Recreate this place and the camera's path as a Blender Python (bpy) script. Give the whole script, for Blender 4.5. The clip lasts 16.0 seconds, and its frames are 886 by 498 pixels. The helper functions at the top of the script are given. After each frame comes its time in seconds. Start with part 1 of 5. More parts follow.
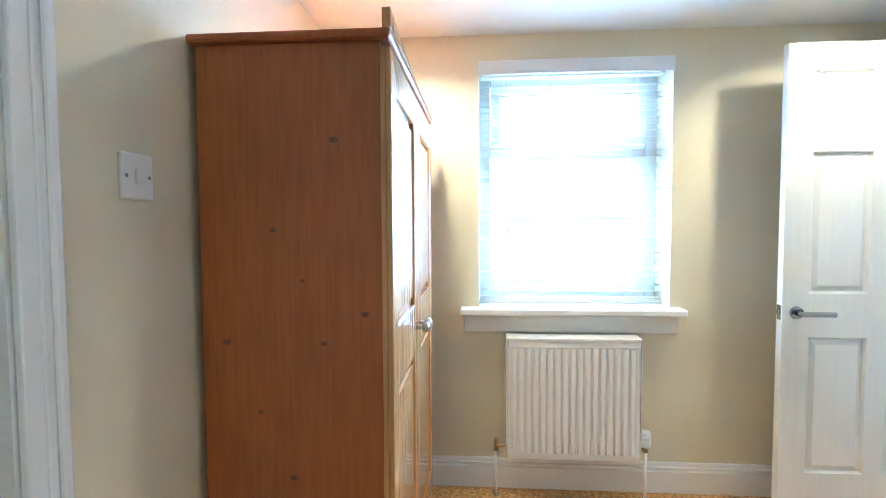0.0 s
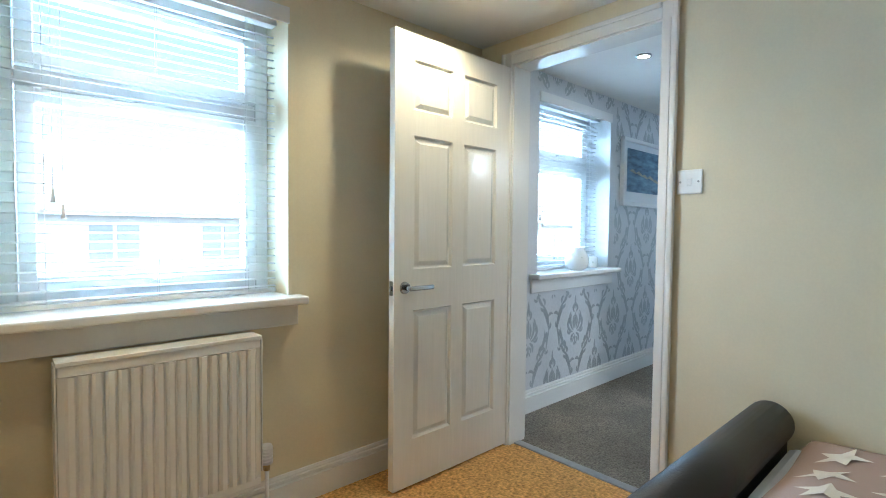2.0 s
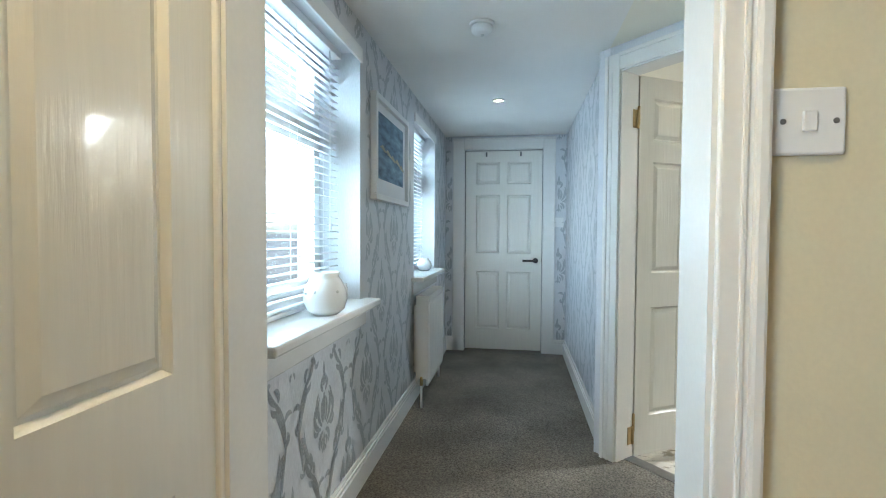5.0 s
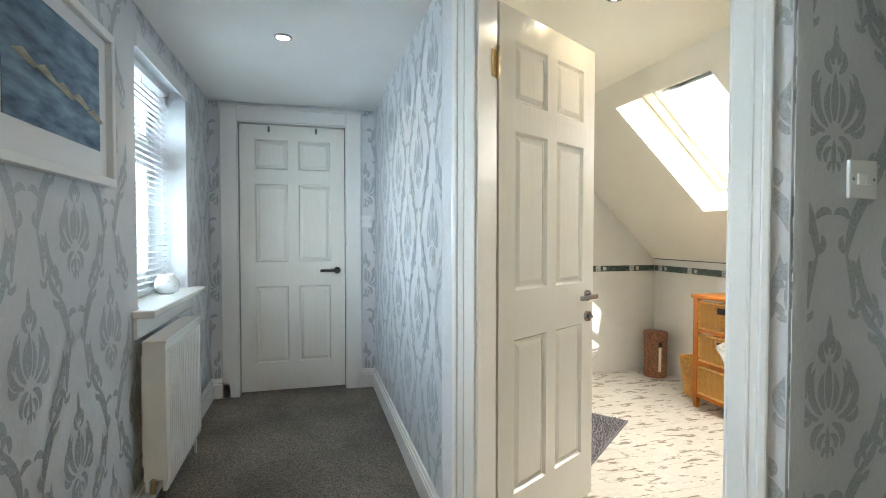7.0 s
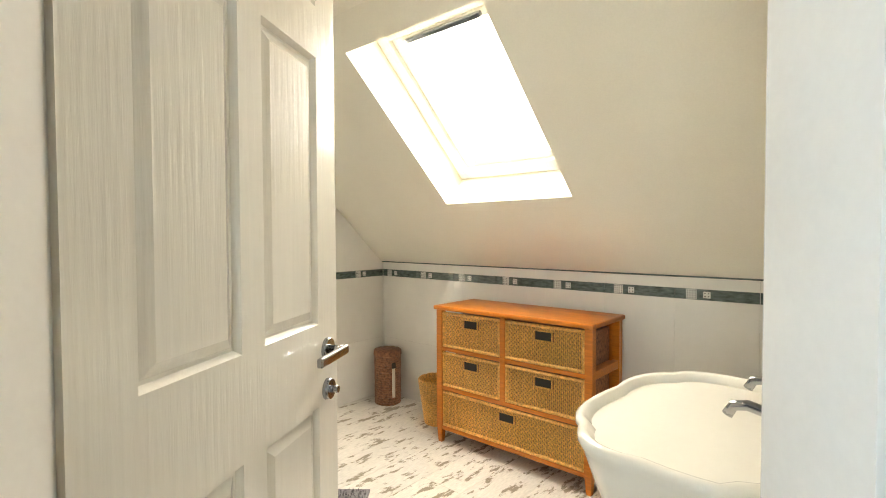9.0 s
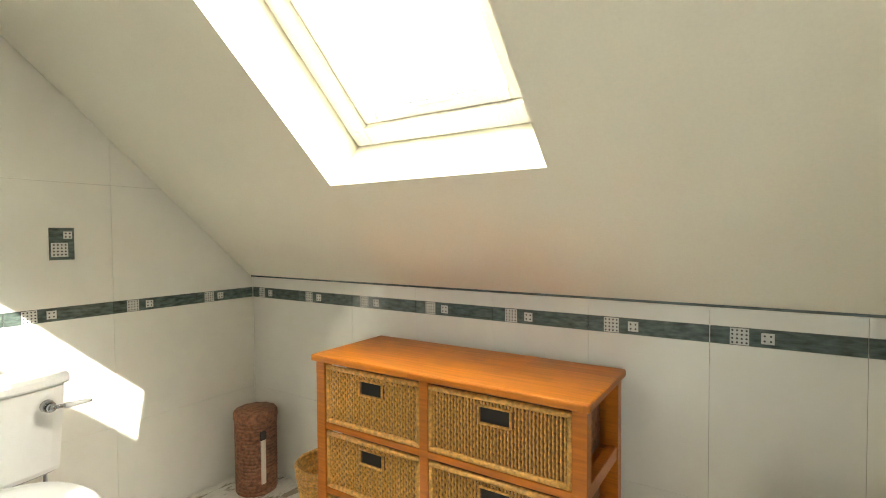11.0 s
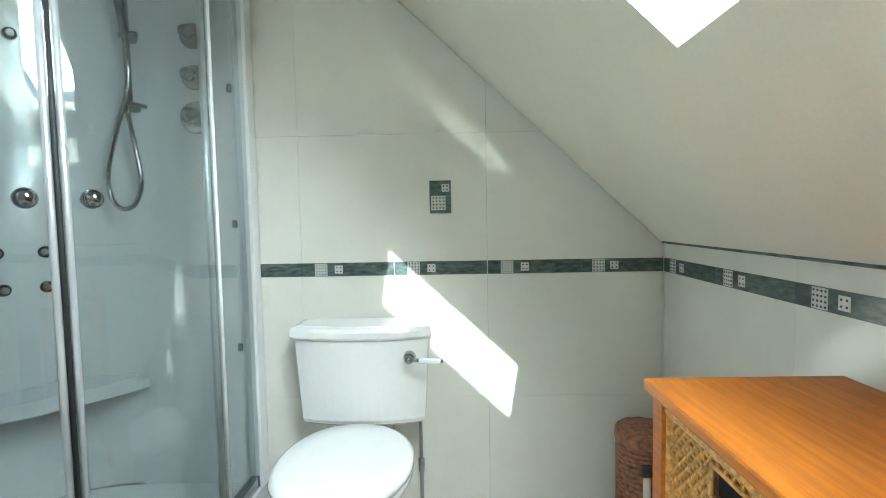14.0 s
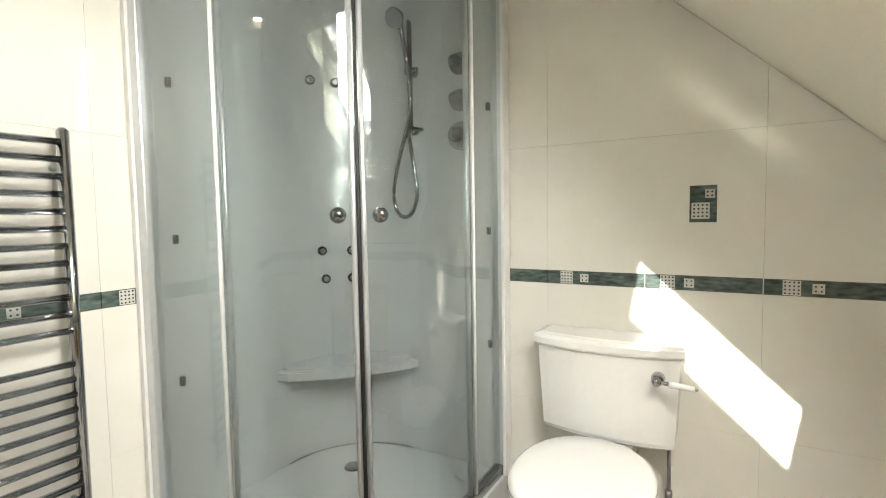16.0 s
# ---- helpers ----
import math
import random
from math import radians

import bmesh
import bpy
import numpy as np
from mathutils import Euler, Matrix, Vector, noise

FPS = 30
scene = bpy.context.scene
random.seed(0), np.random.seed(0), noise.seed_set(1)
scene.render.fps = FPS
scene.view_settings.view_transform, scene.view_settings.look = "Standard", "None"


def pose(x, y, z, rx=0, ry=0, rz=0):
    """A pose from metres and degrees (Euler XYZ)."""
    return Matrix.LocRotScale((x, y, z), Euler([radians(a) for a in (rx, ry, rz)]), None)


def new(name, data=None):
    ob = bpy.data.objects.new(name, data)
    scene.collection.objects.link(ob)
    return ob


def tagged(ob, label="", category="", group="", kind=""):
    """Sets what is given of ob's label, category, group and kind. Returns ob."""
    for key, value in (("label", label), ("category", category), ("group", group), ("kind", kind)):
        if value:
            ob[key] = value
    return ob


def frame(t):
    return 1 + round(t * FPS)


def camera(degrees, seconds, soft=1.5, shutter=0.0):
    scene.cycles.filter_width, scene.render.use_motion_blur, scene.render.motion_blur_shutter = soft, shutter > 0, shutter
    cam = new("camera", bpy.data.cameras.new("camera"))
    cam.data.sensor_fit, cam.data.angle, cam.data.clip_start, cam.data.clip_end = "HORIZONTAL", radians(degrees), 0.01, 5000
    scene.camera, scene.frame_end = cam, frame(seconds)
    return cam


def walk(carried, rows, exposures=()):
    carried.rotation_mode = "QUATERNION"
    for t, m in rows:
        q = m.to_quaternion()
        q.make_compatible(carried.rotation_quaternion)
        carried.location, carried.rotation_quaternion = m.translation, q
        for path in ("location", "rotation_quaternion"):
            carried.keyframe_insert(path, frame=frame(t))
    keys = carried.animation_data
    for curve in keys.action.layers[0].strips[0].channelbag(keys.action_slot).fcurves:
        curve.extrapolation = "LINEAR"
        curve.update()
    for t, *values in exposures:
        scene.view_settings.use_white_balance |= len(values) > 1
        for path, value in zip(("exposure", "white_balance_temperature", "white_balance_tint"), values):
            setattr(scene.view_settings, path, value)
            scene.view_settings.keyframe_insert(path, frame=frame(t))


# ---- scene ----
cam = camera(84.3, 16.0, soft=1.0)
METRES, EYE, TILT, LEAN, TURN = 6.6, 1.26, 0.0, 0.0, 4.2
ROWS = [
    (0.0, 0.0, 0.0, 0.0, -0.01, -2.78, 0.28),
    (0.5, -0.0068, -0.0031, -0.0029, -15.43, -2.61, -0.09),
    (1.0, -0.0153, 0.008, -0.0074, -30.46, -2.38, -0.41),
    (1.5, -0.0099, 0.0333, -0.0122, -40.63, -2.49, -0.55),
    (2.0, 0.0058, 0.0652, -0.0171, -46.65, -2.24, -0.57),
    (2.5, 0.0218, 0.1019, -0.0157, -52.78, -2.21, -0.45),
    (3.0, 0.0448, 0.1331, -0.0137, -60.27, -2.09, -0.41),
    (3.5, 0.0831, 0.1632, -0.0112, -67.87, -1.98, -0.41),
    (4.0, 0.123, 0.1907, -0.0116, -74.61, -1.99, -0.39),
    (6.5, 0.3179, 0.2303, -0.0116, -102.09, -1.58, -0.1),
    (7.0, 0.3578, 0.2159, -0.0121, -109.43, -1.55, -0.04),
    (7.5, 0.399, 0.2014, -0.0135, -117.89, -1.51, 0.02),
    (8.0, 0.4334, 0.1862, -0.0131, -127.08, -1.55, 0.09),
    (8.5, 0.4687, 0.1555, -0.0122, -135.68, -1.59, 0.18),
    (9.0, 0.4992, 0.1268, -0.0129, -142.91, -1.64, 0.21),
    (9.5, 0.5266, 0.0946, -0.0097, -148.82, -1.66, 0.32),
    (10.0, 0.5473, 0.0586, -0.0097, -152.15, -1.67, 0.33),
    (12.5, 0.6121, -0.1122, -0.0186, -136.4, -1.65, 1.15),
    (13.0, 0.6192, -0.127, -0.0203, -122.46, -1.61, 1.12),
    (13.5, 0.6243, -0.1387, -0.0224, -107.22, -2.6, 0.95),
    (14.0, 0.6304, -0.1481, -0.0278, -93.03, -3.6, 1.06),
    (14.5, 0.6324, -0.1506, -0.0281, -81.61, -3.67, 0.91),
    (15.0, 0.6324, -0.1507, -0.0261, -73.52, -3.72, 0.82),
    (15.5, 0.6312, -0.1511, -0.0237, -68.06, -3.67, 0.87),
    (16.0, 0.6296, -0.1522, -0.0208, -63.99, -3.61, 0.91),
]
EXPOSURES = [(0.0, 2.9, 4600, 9), (1.0, 2.4, 4500, 9), (2.0, 1.95, 5200, 7), (3.0, 1.5, 6600, 1), (4.0, 1.75, 6300, 8), (6.5, 1.8, 5750, 6), (7.0, 1.85, 6700, 12),
             (8.0, 1.9, 6900, 13), (9.0, 1.95, 7200, 13), (10.0, 1.75, 7100, 9), (12.5, 1.7, 6100, 5), (13.5, 1.7, 5300, -3), (14.5, 1.65, 5800, 3), (16.0, 1.68, 6700, 10)]
walk(cam, [(t, pose(0, 0, EYE, TILT, LEAN, TURN) @ pose(METRES * x, METRES * y, METRES * z, 90 + pitch, roll, yaw)) for t, x, y, z, yaw, pitch, roll in ROWS], EXPOSURES)

# ---- light ----
SUN_WAY = Vector((1.01, 0.14, -0.842)).normalized()
world = bpy.data.worlds.new("sky")
scene.world = world
world.use_nodes = True
wn = world.node_tree.nodes
sky = wn.new("ShaderNodeTexSky")
sky.sky_type = "NISHITA"
sky.sun_disc = False
sky.dust_density = 2.0
sky.sun_elevation = math.asin(-SUN_WAY.z)
sky.sun_rotation = math.atan2(-SUN_WAY.x, -SUN_WAY.y)
world.node_tree.links.new(sky.outputs[0], wn["Background"].inputs[0])
wn["Background"].inputs[1].default_value = 0.15
sun = new("sun", bpy.data.lights.new("sun", "SUN"))
sun.data.energy, sun.data.angle, sun.data.color = 5.0, radians(0.5), (1.0, 0.95, 0.87)
sun.matrix_world = Matrix.Translation((0, -20, 30)) @ SUN_WAY.to_track_quat("-Z", "Y").to_matrix().to_4x4()


def daylight(name, m, w, h, watts, colour):
    """Area lamp in a window's opening, standing in for the sky's light."""
    ob = new(name, bpy.data.lights.new(name, "AREA"))
    ob.data.shape, ob.data.size, ob.data.size_y, ob.data.energy, ob.data.color = "RECTANGLE", w, h, watts, colour
    ob.matrix_world = m
    return ob


WIN_W = [(0.0, 0.86), (2.48, 3.34), (4.49, 5.33)]
WIN_Z = (0.88, 1.985)
for a, b in WIN_W:
    daylight("window_daylight", pose((a + b) / 2, 2.56, sum(WIN_Z) / 2, -90, 0, 0), b - a - 0.06, WIN_Z[1] - WIN_Z[0] - 0.06, 19 if a < 1 else 13, (0.64, 0.83, 1.0))


daylight("roof_window_daylight", pose(4.672, -0.942, 1.943, 43, 0, 0), 0.55, 0.72, 18, (1.0, 0.98, 0.93))


def spot(x, y, z, watts):
    ob = new("downlight_lamp", bpy.data.lights.new("downlight_lamp", "SPOT"))
    ob.data.energy, ob.data.color, ob.data.spot_size, ob.data.spot_blend, ob.data.shadow_soft_size = watts, (1.0, 0.77, 0.42), radians(150), 0.7, 0.03
    ob.matrix_world = pose(x, y, z)


# the last two bedroom lamps are unseen fill, added without fittings
BED_LIGHTS = [(-0.25, 1.83), (1.39, 1.83), (-0.25, -0.2), (1.39, -0.2)]
HALL_LIGHTS = [(2.67, 1.715), (4.71, 1.71)]
BATH_LIGHTS = [(3.945, 0.43)]
CEIL = 2.12
for k, (px, py) in enumerate(BED_LIGHTS):
    spot(px, py, CEIL - 0.03, 8.0 if k < 2 else 1.5)
for px, py in HALL_LIGHTS:
    spot(px, py, CEIL - 0.03, 2)
for px, py in BATH_LIGHTS:
    spot(px, py, CEIL - 0.03, 0.8)


# ---- materials ----
def mat(name, base, rough=0.5, metal=0.0, spread=0.06, grain=40.0, bump=0.0, stain=0.05, coords="pos", random_=0.0, stretch=(1, 1, 1), coat=0.0, second=None):
    """A surface with grain and slow stains in its colour, and fine relief."""
    m = bpy.data.materials.new(name)
    m.use_nodes = True
    nt = m.node_tree
    N, L = nt.nodes, nt.links
    b = N["Principled BSDF"]
    b.inputs["Roughness"].default_value = rough
    b.inputs["Metallic"].default_value = metal
    b.inputs["Coat Weight"].default_value = coat
    if coords == "pos":
        src = N.new("ShaderNodeNewGeometry").outputs["Position"]
    else:
        src = N.new("ShaderNodeTexCoord").outputs["Object"]
    mp = N.new("ShaderNodeMapping")
    mp.inputs["Scale"].default_value = stretch
    L.new(src, mp.inputs[0])
    n1, n2 = N.new("ShaderNodeTexNoise"), N.new("ShaderNodeTexNoise")
    n1.inputs["Scale"].default_value, n1.inputs["Detail"].default_value = grain, 6
    n2.inputs["Scale"].default_value, n2.inputs["Detail"].default_value = 2.3, 4
    L.new(mp.outputs[0], n1.inputs["Vector"])
    L.new(src, n2.inputs["Vector"])
    ramp = N.new("ShaderNodeMapRange")
    ramp.inputs["From Min"].default_value, ramp.inputs["From Max"].default_value = 0.3, 0.7
    L.new(n1.outputs["Fac"], ramp.inputs[0])
    mix = N.new("ShaderNodeMix")
    mix.data_type = "RGBA"
    lo = tuple(c * (1 - spread) for c in base)
    hi = second or tuple(min(1, c * (1 + spread)) for c in base)
    mix.inputs[6].default_value, mix.inputs[7].default_value = (*lo, 1), (*hi, 1)
    L.new(ramp.outputs[0], mix.inputs[0])
    hsv = N.new("ShaderNodeHueSaturation")
    L.new(mix.outputs[2], hsv.inputs["Color"])
    v = N.new("ShaderNodeMapRange")
    v.inputs["From Min"].default_value, v.inputs["From Max"].default_value = 0.3, 0.7
    v.inputs["To Min"].default_value, v.inputs["To Max"].default_value = 1 - stain, 1 + stain
    L.new(n2.outputs["Fac"], v.inputs[0])
    val = v.outputs[0]
    if random_:
        info = N.new("ShaderNodeObjectInfo")
        r = N.new("ShaderNodeMapRange")
        r.inputs["To Min"].default_value, r.inputs["To Max"].default_value = 1 - random_, 1 + random_
        L.new(info.outputs["Random"], r.inputs[0])
        mul = N.new("ShaderNodeMath")
        mul.operation = "MULTIPLY"
        L.new(val, mul.inputs[0])
        L.new(r.outputs[0], mul.inputs[1])
        val = mul.outputs[0]
    L.new(val, hsv.inputs["Value"])
    L.new(hsv.outputs[0], b.inputs["Base Color"])
    if bump:
        bp = N.new("ShaderNodeBump")
        bp.inputs["Strength"].default_value, bp.inputs["Distance"].default_value = bump, 0.004
        L.new(n1.outputs["Fac"], bp.inputs["Height"])
        L.new(bp.outputs[0], b.inputs["Normal"])
    return m


def glass(name, tint=(0.96, 0.99, 0.98), rough=0.0, gloss=0.035):
    """Thin clear pane: mostly clear, glossy by Fresnel."""
    m = bpy.data.materials.new(name)
    m.use_nodes = True
    N, L = m.node_tree.nodes, m.node_tree.links
    N.remove(N["Principled BSDF"])
    t, g, f, x = N.new("ShaderNodeBsdfTransparent"), N.new("ShaderNodeBsdfGlossy"), N.new("ShaderNodeLayerWeight"), N.new("ShaderNodeMixShader")
    pw, ml = N.new("ShaderNodeMath"), N.new("ShaderNodeMath")
    pw.operation, ml.operation = "POWER", "MULTIPLY_ADD"
    pw.inputs[1].default_value = 4.0
    ml.inputs[1].default_value, ml.inputs[2].default_value = 0.7, gloss
    L.new(f.outputs["Facing"], pw.inputs[0])
    L.new(pw.outputs[0], ml.inputs[0])
    t.inputs[0].default_value = (*tint, 1)
    g.inputs["Roughness"].default_value = rough
    f.inputs[0].default_value = 0.5
    L.new(ml.outputs[0], x.inputs[0])
    L.new(t.outputs[0], x.inputs[1])
    L.new(g.outputs[0], x.inputs[2])
    L.new(x.outputs[0], N["Material Output"].inputs[0])
    return m


def glow(name, colour, strength):
    m = bpy.data.materials.new(name)
    m.use_nodes = True
    b = m.node_tree.nodes["Principled BSDF"]
    b.inputs["Emission Color"].default_value = (*colour, 1)
    b.inputs["Emission Strength"].default_value = strength
    return m


M_CREAM = mat("cream wall paint", (0.72, 0.65, 0.465), 0.55, spread=0.02, grain=120, bump=0.1, stain=0.04)
M_CEIL = mat("white ceiling paint", (0.80, 0.79, 0.76), 0.7, spread=0.02, grain=150, bump=0.05, stain=0.03)
M_SLOPE = mat("off-white ceiling paint", (0.80, 0.765, 0.65), 0.6, spread=0.02, grain=150, bump=0.05, stain=0.03)
M_GLOSS = mat("white gloss paint", (0.80, 0.79, 0.76), 0.22, spread=0.015, grain=90, bump=0.04, stain=0.02)
M_DOOR = mat("white moulded door paint", (0.80, 0.78, 0.72), 0.2, spread=0.02, grain=75, bump=0.28, stain=0.02, coords="object", stretch=(1, 1, 0.07), coat=0.3)
M_UPVC = mat("white plastic", (0.80, 0.80, 0.79), 0.3, spread=0.01, grain=60, stain=0.02)
M_PAPER = mat("pale grey wallpaper", (0.66, 0.67, 0.69), 0.42, spread=0.05, grain=220, bump=0.18, stain=0.05, stretch=(1, 1, 0.3))
M_FOIL = mat("silver grey wallpaper print", (0.42, 0.45, 0.47), 0.30, metal=0.2, spread=0.2, grain=160, bump=0.25, stain=0.08)
M_GOLD = mat("golden beige carpet", (0.50, 0.28, 0.085), 0.95, spread=0.5, grain=75, bump=1.0, stain=0.08)
M_GREY = mat("dark grey twist carpet", (0.170, 0.152, 0.125), 0.95, spread=0.6, grain=110, bump=1.0, stain=0.32)
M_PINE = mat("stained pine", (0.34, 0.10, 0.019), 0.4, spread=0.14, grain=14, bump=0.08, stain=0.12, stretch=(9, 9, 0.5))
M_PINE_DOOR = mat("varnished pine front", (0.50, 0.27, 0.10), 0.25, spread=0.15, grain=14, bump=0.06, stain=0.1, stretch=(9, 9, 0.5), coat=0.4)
M_KNOT = mat("pine knot", (0.14, 0.05, 0.02), 0.5, spread=0.3, grain=200)
M_CHROME = mat("chrome", (0.38, 0.39, 0.41), 0.1, metal=1.0, spread=0.02, stain=0.02)
# same chrome, with the dark reflections of the shower fittings put into its colour
M_DARK_CHROME = mat("chrome darkened for reflections", (0.24, 0.25, 0.265), 0.08, metal=1.0, spread=0.02, stain=0.02)
M_STEEL = mat("brushed grey metal", (0.35, 0.35, 0.36), 0.3, metal=1.0, spread=0.1, stain=0.05)
M_DARKMETAL = mat("dark bronze", (0.06, 0.06, 0.065), 0.3, metal=1.0, spread=0.1)
M_BRASS = mat("aged brass", (0.45, 0.33, 0.16), 0.35, metal=1.0, spread=0.1)
M_BLACK = mat("black leather", (0.012, 0.012, 0.014), 0.42, spread=0.3, grain=180, bump=0.3)
M_TAUPE = mat("taupe duvet cotton", (0.40, 0.29, 0.24), 0.9, spread=0.06, grain=400, bump=0.2)
M_STAR = mat("cream star print", (0.75, 0.68, 0.58), 0.9, spread=0.05, grain=400)
M_TILE = mat("glazed ivory wall tile", (0.76, 0.745, 0.69), 0.1, spread=0.02, grain=8, stain=0.03, random_=0.012)
M_GROUT = mat("pale grout", (0.80, 0.79, 0.75), 0.8, spread=0.06, grain=200)
M_SLATE = mat("green slate border tile", (0.085, 0.115, 0.105), 0.16, spread=0.55, grain=26, stain=0.2, stretch=(1, 1, 3.5), random_=0.15)
M_INSET = mat("pale border inset", (0.58, 0.59, 0.56), 0.3, spread=0.06, grain=90)
M_CERAMIC = mat("white vitreous china", (0.82, 0.82, 0.81), 0.08, spread=0.01, stain=0.01, coat=0.3)
M_CREAMCHINA = mat("ivory vitreous china", (0.80, 0.78, 0.70), 0.08, spread=0.01, stain=0.01, coat=0.3)
M_ACRYL = mat("white moulded acrylic", (0.60, 0.61, 0.62), 0.2, spread=0.01, stain=0.02)
M_OAK = mat("orange stained oak", (0.50, 0.145, 0.010), 0.36, spread=0.2, grain=12, bump=0.06, stain=0.12, stretch=(0.6, 9, 9), coat=0.1)
M_WICKER = mat("honey wicker", (0.70, 0.37, 0.09), 0.5, spread=0.4, grain=90, bump=0.6, stain=0.18)
M_WATERH = mat("brown woven water hyacinth", (0.27, 0.115, 0.06), 0.6, spread=0.55, grain=60, bump=0.7, stain=0.25)
# stands for the shade in the drawers' hand holes; also the holder's dark tab
M_DARK = mat("near-black for hole shade and tab", (0.02, 0.018, 0.016), 0.8)
M_RUG = mat("grey shaggy cotton", (0.20, 0.19, 0.20), 1.0, spread=0.4, grain=160, bump=1.0)
M_PINEFRAME = mat("lacquered pine window frame", (0.82, 0.78, 0.70), 0.3, spread=0.08, grain=20, stretch=(8, 1, 1))
M_SATIN = mat("satin silver trim", (0.62, 0.64, 0.66), 0.3, metal=0.6, spread=0.03, stain=0.03)
M_RUBBER = mat("black rubber", (0.015, 0.015, 0.015), 0.6)
M_SOAP = mat("milky soap in clear plastic", (0.78, 0.78, 0.72), 0.12, spread=0.02, grain=20, stain=0.04, coat=0.5)
M_SOAP.node_tree.nodes["Principled BSDF"].inputs["Transmission Weight"].default_value = 0.75
M_GLASS = glass("window glass")
M_SHOWER = glass("shower glass", (0.885, 0.915, 0.912), gloss=0.055)
M_BULB = glow("lit lamp lens", (1.0, 0.9, 0.72), 14.0)
M_BLUE = mat("painted sea canvas", (0.05, 0.14, 0.27), 0.6, spread=0.5, grain=9, stain=0.3, stretch=(1, 1, 3.5), second=(0.22, 0.36, 0.48))
M_SAND = mat("painted dune strokes", (0.32, 0.30, 0.22), 0.6, spread=0.4, grain=14, stretch=(1, 1, 3), stain=0.2)
M_MOUNT = mat("white mount card", (0.78, 0.79, 0.80), 0.7, spread=0.01)
M_ROAD = mat("asphalt ground", (0.06, 0.06, 0.06), 0.9, spread=0.3, grain=20)
M_RENDER = mat("white roughcast wall", (0.72, 0.71, 0.68), 0.9, spread=0.08, grain=30)
M_ROOF = mat("weathered roof tile", (0.34, 0.30, 0.27), 0.8, spread=0.3, grain=10)
# pale grey holds the sky's reflection in the far glass
M_PANE = mat("far pane with sky reflection in its grey", (0.38, 0.40, 0.42), 0.1)


def floor_planks_mat():
    """Washed white boards with flaked brown patches drawn out along the boards."""
    m = mat("distressed white-washed boards", (0.66, 0.62, 0.55), 0.38, spread=0.10, grain=30, stain=0.08, stretch=(4, 1, 1), random_=0.06)
    nt = m.node_tree
    N, L = nt.nodes, nt.links
    b = N["Principled BSDF"]
    old = b.inputs["Base Color"].links[0].from_socket
    g = N.new("ShaderNodeNewGeometry")
    info = N.new("ShaderNodeObjectInfo")
    add = N.new("ShaderNodeVectorMath")
    add.operation = "MULTIPLY_ADD"
    add.inputs[1].default_value = (1, 1, 1)
    cmb = N.new("ShaderNodeCombineXYZ")
    sc = N.new("ShaderNodeMath")
    sc.operation = "MULTIPLY"
    sc.inputs[1].default_value = 20
    L.new(info.outputs["Random"], sc.inputs[0])
    L.new(sc.outputs[0], cmb.inputs[2])
    L.new(g.outputs["Position"], add.inputs[0])
    L.new(cmb.outputs[0], add.inputs[2])
    mp = N.new("ShaderNodeMapping")
    mp.inputs["Scale"].default_value = (22, 7.5, 1)
    L.new(add.outputs[0], mp.inputs[0])
    n = N.new("ShaderNodeTexNoise")
    n.inputs["Scale"].default_value, n.inputs["Detail"].default_value, n.inputs["Roughness"].default_value = 1.0, 7, 0.65
    L.new(mp.outputs[0], n.inputs["Vector"])
    r = N.new("ShaderNodeMapRange")
    r.inputs["From Min"].default_value, r.inputs["From Max"].default_value = 0.548, 0.60
    L.new(n.outputs["Fac"], r.inputs[0])
    x = N.new("ShaderNodeMix")
    x.data_type = "RGBA"
    x.inputs[7].default_value = (0.235, 0.19, 0.125, 1)
    L.new(r.outputs[0], x.inputs[0])
    L.new(old, x.inputs[6])
    L.new(x.outputs[2], b.inputs["Base Color"])
    return m


M_BOARD = floor_planks_mat()


def stave_mat():
    """Varnished top glued up from short staves of differing tone."""
    m = mat("orange stained staves", (0.52, 0.16, 0.008), 0.42, spread=0.2, grain=12, bump=0.04, stain=0.1, stretch=(0.6, 9, 9))
    N, L = m.node_tree.nodes, m.node_tree.links
    b = N["Principled BSDF"]
    old = b.inputs["Base Color"].links[0].from_socket
    br = N.new("ShaderNodeTexBrick")
    br.inputs["Color1"].default_value, br.inputs["Color2"].default_value = (0.80, 0.76, 0.70, 1), (1, 1, 1, 1)
    br.inputs["Scale"].default_value, br.inputs["Mortar Size"].default_value = 1.0, 0.0
    br.inputs["Brick Width"].default_value, br.inputs["Row Height"].default_value = 0.27, 0.048
    L.new(N.new("ShaderNodeNewGeometry").outputs["Position"], br.inputs["Vector"])
    x = N.new("ShaderNodeMix")
    x.data_type, x.blend_type = "RGBA", "MULTIPLY"
    x.inputs[0].default_value = 1.0
    L.new(old, x.inputs[6])
    L.new(br.outputs["Color"], x.inputs[7])
    L.new(x.outputs[2], b.inputs["Base Color"])
    return m


M_STAVE = stave_mat()


# ---- mesh helpers ----
def box(bm, x0, y0, z0, x1, y1, z1, mi=0, bevel=0.0):
    r = bmesh.ops.create_cube(bm, size=1.0, matrix=Matrix.LocRotScale(((x0 + x1) / 2, (y0 + y1) / 2, (z0 + z1) / 2), None, (abs(x1 - x0), abs(y1 - y0), abs(z1 - z0))))
    faces = {f for v in r["verts"] for f in v.link_faces}
    for f in faces:
        f.material_index = mi
    if bevel:
        edges = list({e for v in r["verts"] for e in v.link_edges})
        out = bmesh.ops.bevel(bm, geom=edges, offset=bevel, segments=2, affect="EDGES", profile=0.5)
        for f in out["faces"]:
            f.material_index = mi


